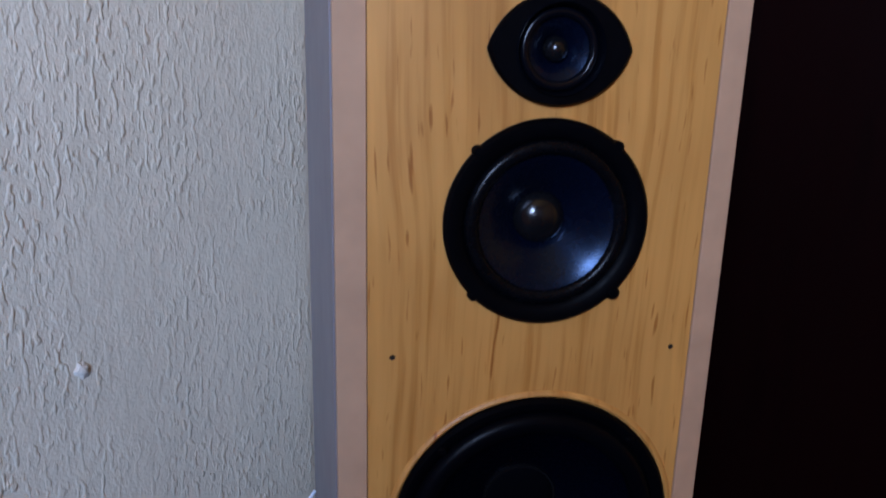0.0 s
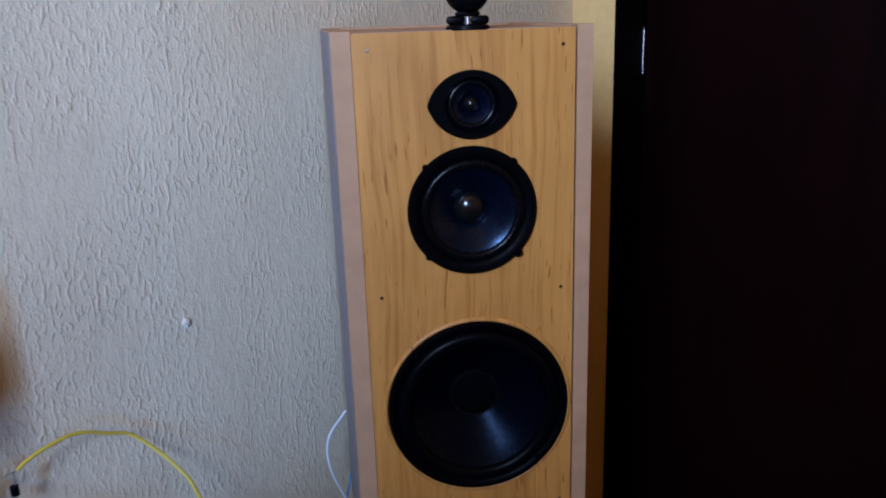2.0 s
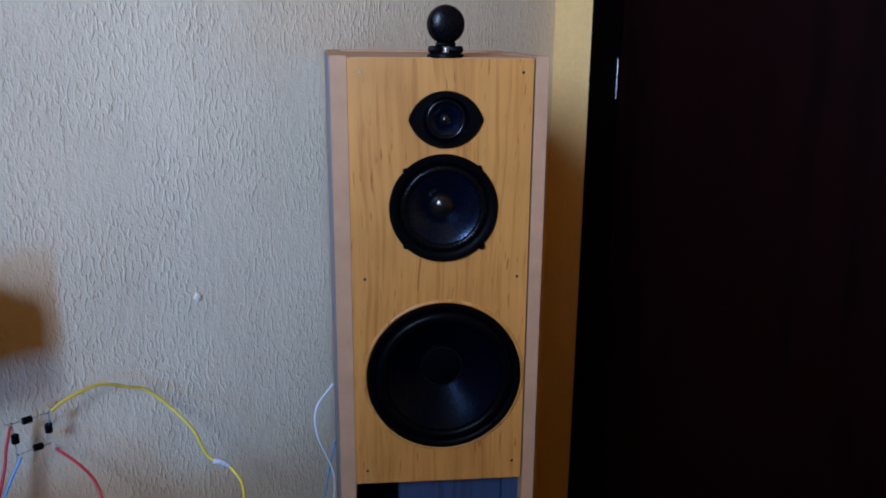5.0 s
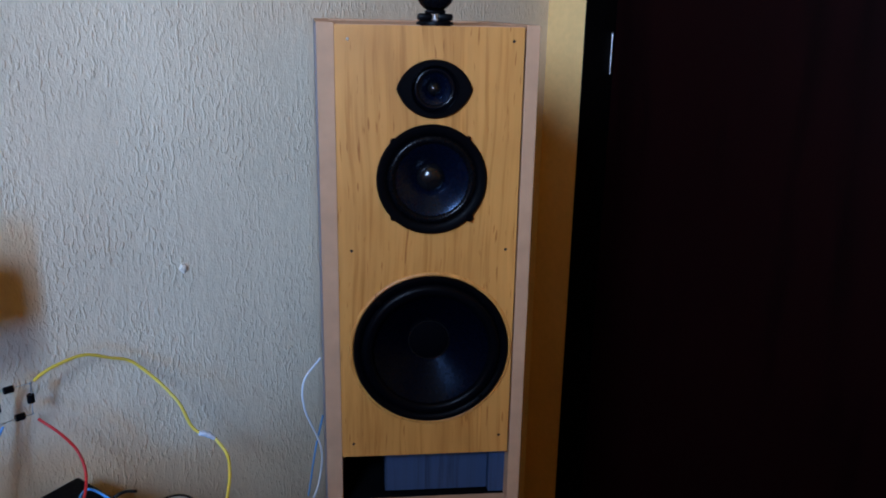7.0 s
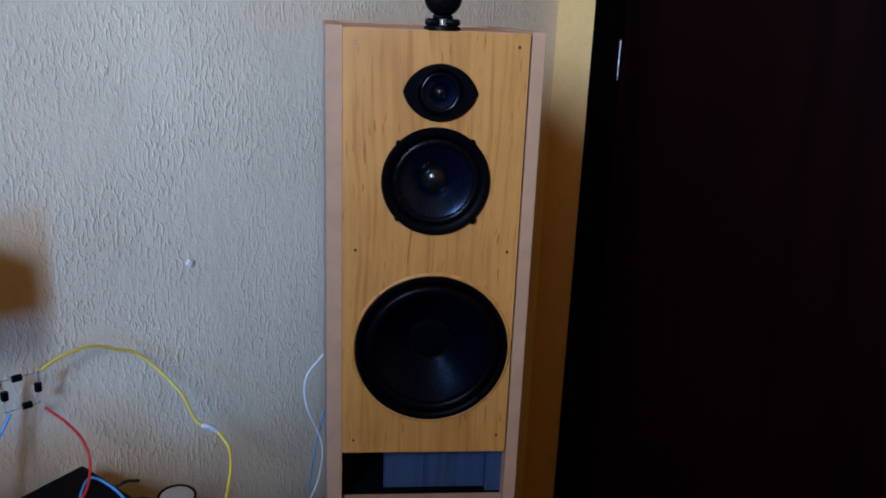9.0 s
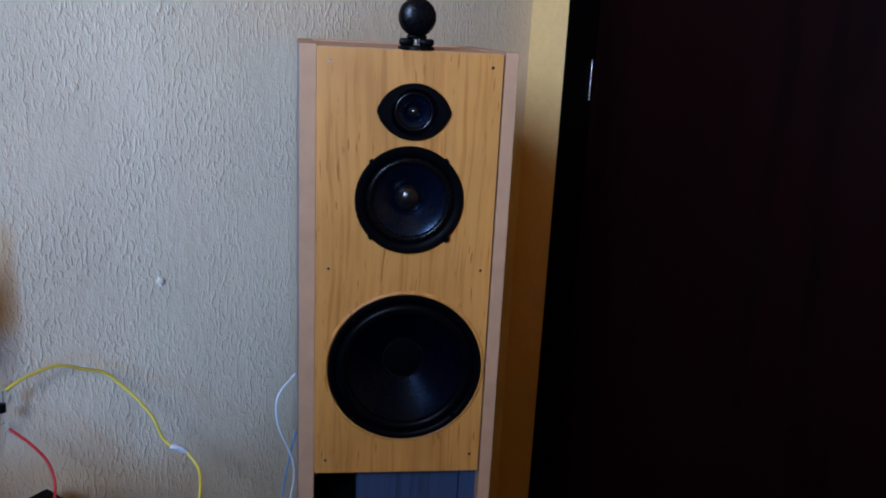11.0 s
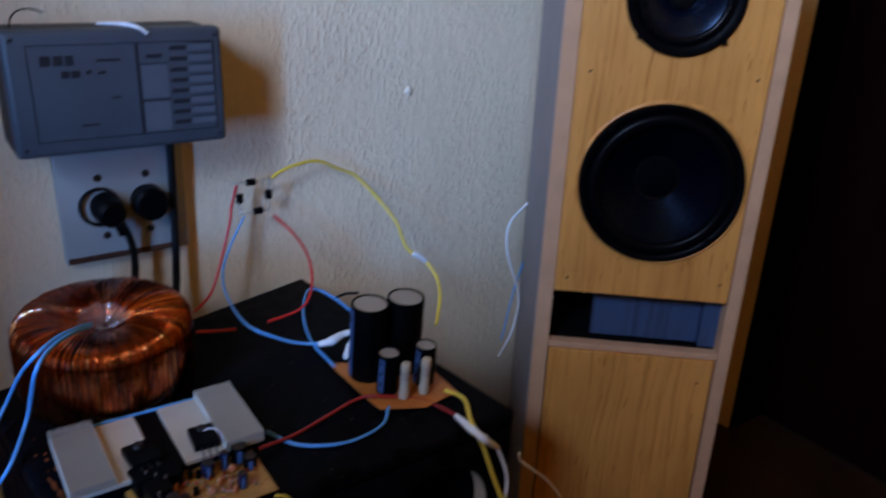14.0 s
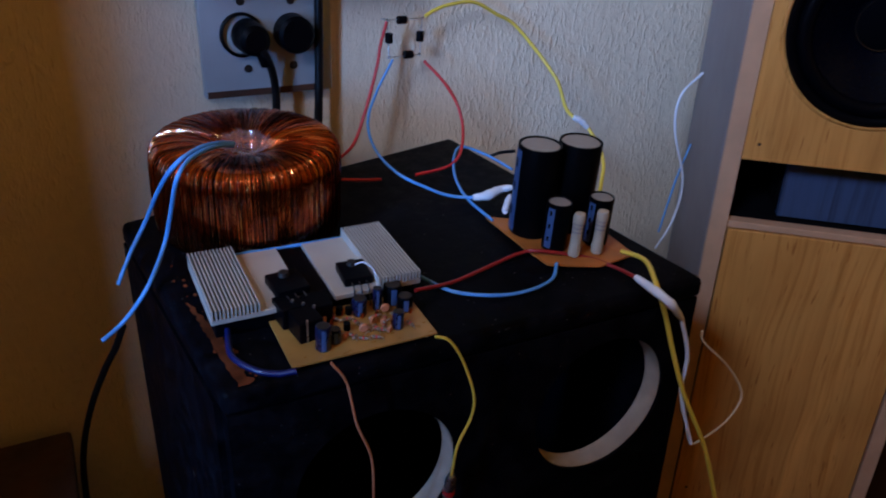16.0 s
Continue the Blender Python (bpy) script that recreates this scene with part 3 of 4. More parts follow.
bm = prism(PLAN, lambda off: top_z(off) - 0.02, top_z)
bmesh.ops.bevel(bm, geom=bm.edges[:], offset=0.006, segments=3, affect="EDGES", profile=0.5)
part("top_board", bm, VINYL, cab, "dusty scuffed black top", None, True)
Z1 = top_z(B_FRONT) - 0.0205
HOLES = [(-0.1955, 0.4065, 0.067), (-0.404, 0.400, 0.0655), (-0.30, 0.18, 0.115)]
part("front_board", holed_board(PLAN[0][0] + 0.002, PLAN[1][0] - 0.002, 0.0, Z1, -B_FRONT + 0.002, -B_FRONT + 0.002 + TH, HOLES), VINYL, cab, "black front with round cut-outs")
for hx, hz, r in HOLES[:2]:
    part("hole_edge", lathe([(r + 0.0005, 0.002), (r - 0.0008, 0.002), (r - 0.0008, TH + 0.003), (r, TH + 0.003)], 64), CUT_BOARD, cab, "bare cut board edge of the hole", pose(hx, -B_FRONT + 0.003, hz), True)
(lf, of), (rf, _), (rb, orb), (lb, olb) = PLAN
IN = B_FRONT - 0.002 - TH - 0.001
under = lambda off: top_z(off) - 0.0206
part("side_board", prism([(lf - 0.003, IN), (lf - 0.003 + TH, IN), (lb + TH, olb), (lb, olb)], lambda off: 0, under), VINYL, cab)
part("side_board", prism([(rf - 0.005 - TH, IN), (rf - 0.005, IN), (rb, orb), (rb - TH, orb)], lambda off: 0, under), VINYL, cab)
part("back_board", prism([(lb + TH + 0.001, olb + TH), (rb - TH - 0.001, orb + TH), (rb - TH - 0.001, orb), (lb + TH + 0.001, olb)], lambda off: 0, under), VINYL, cab)
part("bottom_board", prism([(lf + TH, IN - 0.001), (rf - 0.006 - TH, IN - 0.001), (rb - TH - 0.002, orb + TH + 0.001), (lb + TH + 0.002, olb + TH + 0.001)], lambda off: 0, lambda off: TH), VINYL, cab)
# a strip along the edge where the vinyl is rubbed through to the wood
bm = bmesh.new()
rng = random.Random(4)
rows = []
for i in range(41):
    k = i / 40
    off = 0.262 + 0.108 * k
    edge = lb + (lf - lb) * (off - olb) / (of - olb)
    width = (0.002 + 0.0085 * min(1, k * 1.6)) * rng.uniform(0.72, 1.12)
    near = edge + 0.0115 + 0.002 * rng.random()
    rows.append([bm.verts.new((near + width * q, -off, top_z(off) + 0.0005)) for q in (0, 0.5, 1)])
for a, b in zip(rows, rows[1:]):
    for k in range(2):
        bm.faces.new((a[k], a[k + 1], b[k + 1], b[k]))
for i in range(26):
    off = rng.uniform(0.20, 0.365)
    u = lb + (lf - lb) * (off - olb) / (of - olb) + rng.uniform(0.010, 0.028)
    q = rng.uniform(0.0006, 0.0016)
    bm.faces.new([bm.verts.new((u + q * math.cos(w) * rng.uniform(0.6, 1.2), -off + 1.6 * q * math.sin(w), top_z(off - 1.6 * q * math.sin(w)) + 0.0006 + 0.00001 * i)) for w in [2 * math.pi * n / 7 for n in range(7)]])
part("bare_patch", bm, WORN, cab, "worn strip of bare rust-brown wood")

# ---- low wooden box on the floor ----
crate = thing("low_wooden_box", on_wall(-0.84, 0.19, 0), "low plain brown wooden box on the floor", "box")
part("body", box(-0.22, 0.215, -0.155, 0.155, 0, 0.246, 0.003), BARE_WOOD, crate)
part("lid", box(-0.225, 0.22, -0.16, 0.16, 0.247, 0.268, 0.004), BARE_WOOD, crate, "plain brown lid")

# ---- chipped spot in the plaster ----
wall_ob = bpy.data.objects["wall_plaster"]
bm = bmesh.new()
rng = random.Random(9)
ring = []
for k, (r, y) in enumerate(((0.0062, 0.0), (0.004, -0.0028), (0.0015, -0.0036))):
    ring.append([bm.verts.new((r * rng.uniform(0.7, 1.25) * math.cos(a), y, 1.2 * r * rng.uniform(0.7, 1.25) * math.sin(a))) for a in [2 * math.pi * i / 12 for i in range(12)]])
for a, b in zip(ring, ring[1:]):
    for i in range(12):
        bm.faces.new((a[i], a[(i + 1) % 12], b[(i + 1) % 12], b[i]))
bm.faces.new(ring[-1])
part("plaster_chip", bm, CHIP, wall_ob, "small pale chip in the plaster", pose(0, 0, 0.764))

# ---- the meter box over the socket ----
meter = thing("meter_box", on_wall(-0.377, 0, 0.744) @ Matrix.Diagonal((0.98, 1.0, 0.915, 1.0)), "blue-grey plastic electricity unit with label panel and slots", "meter")
part("back_body", box(-0.103, 0.098, -0.056, -0.002, 0.002, 0.126, 0.004), METER_SIDE, meter, "near-black back shell", None, True)
front = part("front_cover", box(-0.103, 0.102, -0.078, -0.0565, 0.0, 0.128, 0.006, None, 3), METER_GREY, meter, "blue-grey front cover", None, True)
for x0, x1, z0, z1 in ((-0.083, 0.092, 0.0160, 0.0168), (-0.083, 0.092, 0.1130, 0.1138), (-0.083, -0.0822, 0.0172, 0.1126), (0.0912, 0.092, 0.0172, 0.1126),
                       (0.0135, 0.0165, 0.0172, 0.1126), (0.0170, 0.0445, 0.0515, 0.0530), (0.0170, 0.0445, 0.0905, 0.0915)):
    part("panel_line", box(x0, x1, -0.0786, -0.0776, z0, z1), METER_DARK, front, "dark groove")
for x0, x1, z0, z1 in ((0.0182, 0.0435, 0.0545, 0.0895), (0.0182, 0.0435, 0.0185, 0.0500)):
    part("label_panel", box(x0, x1, -0.0788, -0.0776, z0, z1), METER_PALE, front, "pale label panel")
for i in range(8):
    z = 0.024 + 0.0115 * i
    part("vent_slot", box(0.047, 0.0635, -0.0787, -0.0776, z, z + 0.0045), METER_DARK, front, "dark slot")
    part("index_strip", box(0.0655, 0.0900, -0.0787, -0.0776, z - 0.0008, z + 0.0058), METER_PALE, front, "pale index strip")
    part("strip_line", box(0.0655, 0.0900, -0.0786, -0.0776, z + 0.0066, z + 0.0076), METER_DARK, front)
for x, z, w, h in ((-0.068, 0.098, 0.009, 0.010), (-0.057, 0.098, 0.008, 0.010), (-0.047, 0.098, 0.007, 0.010), (-0.052, 0.084, 0.007, 0.007), (-0.043, 0.084, 0.007, 0.007),
                   (-0.031, 0.0855, 0.004, 0.004), (-0.019, 0.0845, 0.007, 0.003), (-0.012, 0.097, 0.022, 0.0025), (-0.008, 0.058, 0.009, 0.0025), (-0.035, 0.031, 0.016, 0.0022),
                   (0.031, 0.081, 0.014, 0.0016), (0.031, 0.043, 0.016, 0.0016), (0.031, 0.099, 0.015, 0.004)):
    part("print_bar", box(x - w / 2, x + w / 2, -0.0787, -0.0776, z - h / 2, z + h / 2), METER_DARK, front, "dark printed bar")
for x, z in ((-0.094, 0.009), (0.094, 0.009), (-0.094, 0.119), (0.094, 0.119)):
    part("screw", lathe([(0, -0.0008), (0.0018, -0.0008), (0.0024, 0.0006)], 14), METER_DARK, front, "", pose(x, -0.078, z), True)

# ---- socket plate ----
plate = thing("socket_plate", on_wall(-0.374, 0, 0.607), "worn grey metal double socket plate on the wall", "socket")
body = part("plate", box(-0.066, 0.066, -0.014, -0.001, 0.0, 0.124, 0.002), PLATE, plate, "", None, True)
part("rust_edge", box(-0.064, 0.048, -0.0152, -0.0141, 0.001, 0.0075), BARE_WOOD, body, "rusty lower lip")
for x, z in ((-0.025, 0.0935), (0.0245, 0.0925), (-0.022, 0.028), (0.0245, 0.0285)):
    part("screw", lathe([(0, -0.0025), (0.003, -0.0022), (0.0042, 0)], 16), DARK_SCREW, body, "dark round screw", pose(x, -0.014, z), True)
part("socket_ring", lathe([(0.0215, 0.0), (0.0215, -0.0045), (0.0195, -0.0055), (0.0185, -0.0035), (0.0185, 0)], 40), BLACK_PLASTIC, body, "raised black socket ring", pose(-0.0265, -0.014, 0.062), True)
plug = thing("power_plug", on_wall(-0.3945, 0.0145, 0.668), "black rounded mains plug pushed in the socket", "plug")
part("plug_body", lathe([(0, -0.034), (0.010, -0.034), (0.0145, -0.030), (0.0162, -0.018), (0.0165, 0)], 36), BLACK_PLASTIC, plug, "", None, True)
part("cord_grip", tube([(0, -0.022, -0.004), (0.007, -0.026, -0.014), (0.011, -0.024, -0.024)], 0.0062, 6, 14), BLACK_PLASTIC, plug, "", None, True)
plug2 = thing("round_plug", on_wall(-0.350, 0.0145, 0.669), "round black plug top in the second socket", "plug")
part("plug_body", lathe([(0, -0.022), (0.015, -0.022), (0.0182, -0.019), (0.0188, 0)], 40), BLACK_PLASTIC, plug2, "", None, True)

# ---- rectifier of four diodes hung on the wires ----
bridge = thing("rectifier_bridge", on_wall(-0.2305, 0.027, 0.659), "four black diodes soldered in a square", "electronics")
corners = [(-0.0205, 0.0185), (0.0195, 0.0185), (0.0175, -0.0195), (-0.0185, -0.0205)]
for (x, z, turn) in ((-0.004, 0.018, 90), (0.0175, 0.0, 0), (0.004, -0.0185, 90), (-0.0185, 0.0, 0)):
    part("diode", lathe([(0, -0.0052), (0.0036, -0.0052), (0.0042, -0.0046), (0.0042, 0.0046), (0.0036, 0.0052), (0, 0.0052)], 20, "z"), BLACK_PLASTIC, bridge, "", pose(x, 0, z, 0, turn, 0), True)
for i in range(4):
    (ax, az), (bx, bz) = corners[i], corners[(i + 1) % 4]
    part("lead", tube([(ax, 0, az), ((ax + bx) / 2 + 0.0004, 0.001, (az + bz) / 2), (bx, 0, bz)], 0.0006, 4, 6), STEEL, bridge, "thin tinned lead", None, True)
    part("solder_joint", lathe([(0, -0.0016), (0.0013, -0.0008), (0.0014, 0.0008), (0, 0.0018)], 10, "z"), STEEL, bridge, "", pose(ax, 0, az), True)
part("lead", tube([(-0.0205, 0, 0.0185), (-0.0255, -0.001, 0.0205), (-0.0275, 0, 0.0195)], 0.0006, 4, 6), STEEL, bridge, "thin tinned lead", None, True)

# ---- toroid ----
tor = thing("toroidal_transformer", on_box(-0.436, 0.150, 0.0005), "large toroidal transformer wound with shiny copper wire", "transformer")
R0, R1, H = 0.079, 0.016, 0.079
prof = [(R1, 0.010), (0.026, 0.0015), (R0 - 0.010, 0.0), (R0 - 0.002, 0.004), (R0, 0.013), (R0, H - 0.016), (R0 - 0.0025, H - 0.006), (R0 - 0.009, H), (R0 - 0.03, H + 0.001), (0.032, H - 0.003), (0.021, H - 0.010), (R1, H - 0.024), (R1, 0.010)]
part("core", lathe([(max(0, r - 0.0012 if r > 0.03 else r + 0.0012), h * 0.97 + 0.001) for r, h in prof], 72, "z"), CORE_ENAMEL, tor, "", None, True)
bm = bmesh.new()
rng = random.Random(21)
N = 540
for i in range(N):
    a = 2 * math.pi * i / N + rng.uniform(-0.007, 0.007)
    lean = rng.uniform(-0.10, 0.10)
    rise = rng.uniform(-0.0004, 0.0012)
    pts = []
    for k, (r, h) in enumerate(prof[1:12]):
        b = a + lean * (1 if r < 0.05 else 0.0) * (1 - r / 0.06)
        rr = r + (rise if r > 0.05 else 0)
        pts.append((rr * math.cos(b), rr * math.sin(b), h + (rise if h > 0.03 else 0)))
    tube(pts, 0.0005, 2, 5, bm)
tagged(part("winding", bm, COPPER, tor, "shiny copper winding", None, True), kind="stuff")

bm = bmesh.new()
rng = random.Random(8)
grid = []
for i in range(9):
    q = 0.003 + 0.0028 * i
    grid.append([bm.verts.new((q * math.cos(w), q * math.sin(w), H - 0.017 + 0.60 * q + rng.uniform(-0.0022, 0.0022))) for w in [2 * math.pi * k / 30 + rng.uniform(-0.08, 0.08) for k in range(30)]])
for a, b in zip(grid, grid[1:]):
    for k in range(30):
        if b is grid[-1] and k % 3 != 1:
            continue
        bm.faces.new((a[k], a[(k + 1) % 30], b[(k + 1) % 30], b[k]))
part("film", bm, FILM, tor, "crumpled clear plastic film in the core's hole")

# ---- heat sinks ----
def heat_sink(m, fins_left, label):
    hs = thing("heat_sink", m, label, "heat sink", "heat sinks on the cabinet")
    w, d = 0.069, 0.082
    part("base", box(0, w, -d, 0, 0.014, 0.018, 0.0004), ALU, hs)
    f0 = 0.0 if fins_left else 0.034
    for i in range(13):
        x = f0 + 0.0004 + 0.00272 * i
        part("fin", box(x, x + 0.0010, -d - 0.0012, 0.0012, 0.0182, 0.0262, 0.0), ALU, hs)
    # Black filler in place of the shade below the sink.
    part("underside_shade_block", box(0.003, w - 0.003, -d + 0.004, -0.003, 0.0, 0.0138, 0.001), BLACK_PLASTIC, hs, "black filler block that darkens the sink's underside")
    return hs


heat_sink(on_box(-0.506, 0.236, 0.0005), True, "dull finned aluminium heat sink lying flat")
heat_sink(on_box(-0.416, 0.236, 0.0005), False, "dull finned aluminium heat sink lying flat")
# Open gap between the sinks, its shade built as a black filler.
bm = box(0, 0.0175, -0.082, 0, 0.0, 0.016, 0.001)
tagged(part("gap_shade_block", bm, BLACK_PLASTIC, None, "", on_box(-0.4355, 0.236, 0.0005)), "black filler block for the dark gap between the two heat sinks", "block")


def power_transistor(m, label):
    t = thing("power_transistor", m, label, "transistor", "power transistors")
    part("case", box(-0.010, 0.010, -0.024, 0, 0, 0.006, 0.001), BLACK_PLASTIC, t, "", None, True)
    part("screw", lathe([(0, 0.0085), (0.003, 0.0085), (0.0036, 0.006), (0, 0.006)], 14, "z"), DARK_SCREW, t, "dark screw", pose(0, -0.006, 0), True)
    for i in (-1, 0, 1):
        part("leg", tube([(i * 0.0052, -0.024, 0.003), (i * 0.0052, -0.030, 0.002), (i * 0.0052, -0.034, -0.010)], 0.0005, 4, 6), DARK_SCREW, t, "", None, True)
    return t


power_transistor(on_box(-0.4470, 0.284, 0.0188, 6) @ Matrix.Diagonal((1.25, 1.15, 1.3, 1)), "black power transistor bolted to the heat sink")
power_transistor(on_box(-0.3930, 0.286, 0.0188, -4) @ Matrix.Diagonal((1.1, 1.1, 1.2, 1)), "black power transistor bolted to the heat sink")

# ---- amplifier board ----
amp = thing("amplifier_board", on_box(-0.465, 0.312, 0.004), "tan amplifier circuit board crowded with parts", "circuit board")
part("board", box(0, 0.108, -0.0585, 0, 0, 0.0016, 0.0003), PHENOLIC, amp)
for x, y in ((0.006, -0.053), (0.102, -0.053), (0.006, -0.006), (0.102, -0.006)):
    part("foot", lathe([(0, -0.0035), (0.002, -0.0035), (0.002, 0.0), (0, 0)], 10, "z"), STEEL, amp, "", pose(x, y, 0), True)


def electrolytic(parent, x, y, r, h, material, stripe=0):
    c = part("capacitor", lathe([(0, 0), (r * 0.9, 0), (r, 0.0008), (r, h - 0.001), (r * 0.93, h), (r * 0.8, h - 0.0002), (0, h - 0.0003)], 28, "z"), material, parent, "small upright capacitor", pose(x, y, 0.0016), True)
    part("vent", lathe([(0, 0.0004), (r * 0.8, 0.0003), (r * 0.8, -0.0002)], 24, "z"), DARK_SCREW, c, "dull metal top", pose(0, 0, h), True)
    bm = bmesh.new()
    a0, k = radians(stripe), 6
    lo = [bm.verts.new(((r + 0.00015) * math.cos(a0 + 0.12 * i), (r + 0.00015) * math.sin(a0 + 0.12 * i), 0.001)) for i in range(k)]
    hi = [bm.verts.new((v.co.x, v.co.y, h - 0.001)) for v in lo]
    for i in range(k - 1):
        bm.faces.new((lo[i], lo[i + 1], hi[i + 1], hi[i]))
    part("stripe", bm, CAP_STRIPE, c, "pale printed stripe", None, True)
    return c


for x, y, r, h, mt in ((0.026, -0.046, 0.0055, 0.019, CAP_BLUE), (0.036, -0.042, 0.0042, 0.011, CAP_BLUE), (0.084, -0.042, 0.0042, 0.014, CAP_BLUE), (0.079, -0.014, 0.0035, 0.018, CAP_BLUE),
                       (0.064, -0.016, 0.0055, 0.014, CAP_BLUE), (0.098, -0.022, 0.0062, 0.012, CAP_BLACK), (0.093, -0.010, 0.0070, 0.016, CAP_BLACK)):
    electrolytic(amp, x, y, r, h, mt, -120)
rng = random.Random(3)
for i, (x, y) in enumerate(((0.046, -0.040), (0.049, -0.043), (0.068, -0.040), (0.071, -0.043), (0.074, -0.040), (0.093, -0.044), (0.052, -0.022), (0.057, -0.028), (0.061, -0.034), (0.040, -0.030),
                            (0.044, -0.018), (0.073, -0.026), (0.078, -0.031), (0.086, -0.030), (0.055, -0.048), (0.064, -0.050))):
    turn = rng.choice((35, 60, -30, 90, 10))
    rs = part("resistor", lathe([(0, -0.0034), (0.0012, -0.0033), (0.0014, -0.002), (0.0011, -0.001), (0.0011, 0.001), (0.0014, 0.002), (0.0012, 0.0033), (0, 0.0034)], 12, "y"),
              SMALL_RESISTOR, amp, "tiny banded resistor", pose(x, y, 0.0040, 0, 0, turn), True)
    part("band", lathe([(0.00135, -0.0005), (0.00135, 0.0005)], 12, "y"), RED, rs, "red band", None, True)
    part("lead", tube([(0, -0.0052, -0.0025), (0, -0.0046, 0), (0, 0, 0), (0, 0.0046, 0), (0, 0.0052, -0.0025)], 0.00035, 3, 5), STEEL, rs, "", None, True)
for i, (x, y) in enumerate(((0.050, -0.012), (0.056, -0.015), (0.041, -0.012), (0.062, -0.010), (0.048, -0.033))):
    part("small_transistor", lathe([(0, 0.003), (0.0026, 0.003), (0.0026, 0.0085), (0, 0.0088)], 14, "z"), BLACK_PLASTIC, amp, "", pose(x, y, 0), True)
for x, y in ((0.035, -0.022), (0.058, -0.040), (0.068, -0.033), (0.082, -0.022)):
    part("disc_capacitor", lathe([(0, -0.0012), (0.003, -0.0011), (0.0036, 0), (0.003, 0.0011), (0, 0.0012)], 16, "y"), ORANGE, amp, "orange disc", pose(x, y, 0.0065, 0, 0, rng.uniform(-60, 60)), True)
for x, y, turn in ((0.014, -0.006, 8), (0.020, -0.026, 8), (0.033, -0.010, 4)):
    part("relay_block", box(-0.009, 0.009, -0.010, 0.010, 0.0018, 0.0185, 0.0008), BLACK_PLASTIC, amp, "black block", pose(x, y, 0, 0, 0, turn))
for x, y in ((0.016, -0.008), (0.022, -0.014), (0.028, -0.020), (0.018, -0.036)):
    part("terminal_pin", lathe([(0, 0.0018), (0.0009, 0.0018), (0.0009, 0.0205), (0, 0.021)], 8, "z"), STEEL, amp, "bright pin", pose(x, y, 0), True)
for i in range(34):
    x, y = rng.uniform(0.038, 0.102), rng.uniform(-0.046, -0.006)
    kind = i % 3
    if kind == 0:
        part("wire_link", tube([(x, y, 0.0016), (x + 0.0005, y, 0.0034), (x + 0.004, y + 0.002, 0.0034), (x + 0.0045, y + 0.002, 0.0016)], 0.0004, 3, 5), STEEL, amp, "tinned wire link", None, True)
    elif kind == 1:
        part("film_capacitor", box(-0.0022, 0.0022, -0.0011, 0.0011, 0.0018, 0.0058, 0.0005), ORANGE, amp, "small orange film capacitor", pose(x, y, 0, 0, 0, rng.uniform(0, 180)), True)
    else:
        part("copper_coil", lathe([(0.0007, 0.0018), (0.0015, 0.0020), (0.0015, 0.0062), (0.0007, 0.0064)], 10, "z"), COPPER, amp, "tiny copper coil", pose(x, y, 0), True)
part("jumper_wire", tube([(0.071, 0.012, 0.027), (0.077, 0.009, 0.029), (0.083, 0.003, 0.024), (0.084, -0.006, 0.010)], 0.0006, 6, 6), WHITE_WIRE, amp, "thin white jumper", None, True)

# ---- power supply board ----
psu = thing("power_supply_board", on_box(-0.234, 0.226, 0.003), "orange-brown power supply board", "circuit board")
bm = bmesh.new()
out = [(0.0, 0.004), (0.004, 0.002), (0.091, -0.046), (0.0915, -0.102), (0.050, -0.108), (0.008, -0.090), (0.004, -0.060)]
lo = [bm.verts.new((x, y, 0)) for x, y in out]
hi = [bm.verts.new((x, y, 0.0016)) for x, y in out]
bm.faces.new(lo[::-1]), bm.faces.new(hi)
for i in range(len(out)):
    j = (i + 1) % len(out)
    bm.faces.new((lo[i], lo[j], hi[j], hi[i]))
part("board", bm, PHENOLIC_DARK, psu)
for x, y in ((0.012, -0.080), (0.085, -0.095), (0.015, -0.010), (0.084, -0.052)):
    part("foot", lathe([(0, -0.0026), (0.002, -0.0026), (0.002, 0.0), (0, 0)], 10, "z"), STEEL, psu, "", pose(x, y, 0), True)


def can(m, r, h, sleeve, stripe_mat, stripe, label):
    c = thing("capacitor", m, label, "capacitor", "capacitors on the supply board")
    sl = part("sleeve", lathe([(0, 0), (r * 0.96, 0), (r, 0.0015), (r, h - 0.0022), (r * 0.985, h - 0.0004), (r * 0.93, h), (r * 0.88, h - 0.0006), (r * 0.86, h - 0.0016)], 48, "z"), sleeve, c, "", None, True)
    part("top_disc", lathe([(r * 0.885, h - 0.0014), (r * 0.6, h - 0.0011), (0, h - 0.0011)], 40, "z"), CAP_TOP, c, "pale round top", None, True)
    bm = bmesh.new()
    k, wid = 7, 0.62
    lo = [bm.verts.new(((r + 0.0002) * math.cos(radians(stripe) + wid * (i / 6 - 0.5)), (r + 0.0002) * math.sin(radians(stripe) + wid * (i / 6 - 0.5)), 0.003)) for i in range(k)]
    hi = [bm.verts.new((v.co.x, v.co.y, h - 0.004)) for v in lo]
    for i in range(k - 1):
        bm.faces.new((lo[i], lo[i + 1], hi[i + 1], hi[i]))
    st = part("stripe", bm, stripe_mat, c, "pale blue printed stripe", None, True)
    for i in range(3):
        z = h * (0.22 + 0.27 * i)
        bm = bmesh.new()
        a0 = radians(stripe)
        q = [bm.verts.new(((r + 0.0004) * math.cos(a0 + s * 0.1), (r + 0.0004) * math.sin(a0 + s * 0.1), zz)) for s, zz in ((-1, z), (1, z), (1, z + h * 0.10), (-1, z + h * 0.10))]
        bm.faces.new(q)
        part("print_bar", bm, sleeve, st, "dark printed bar")
    return c


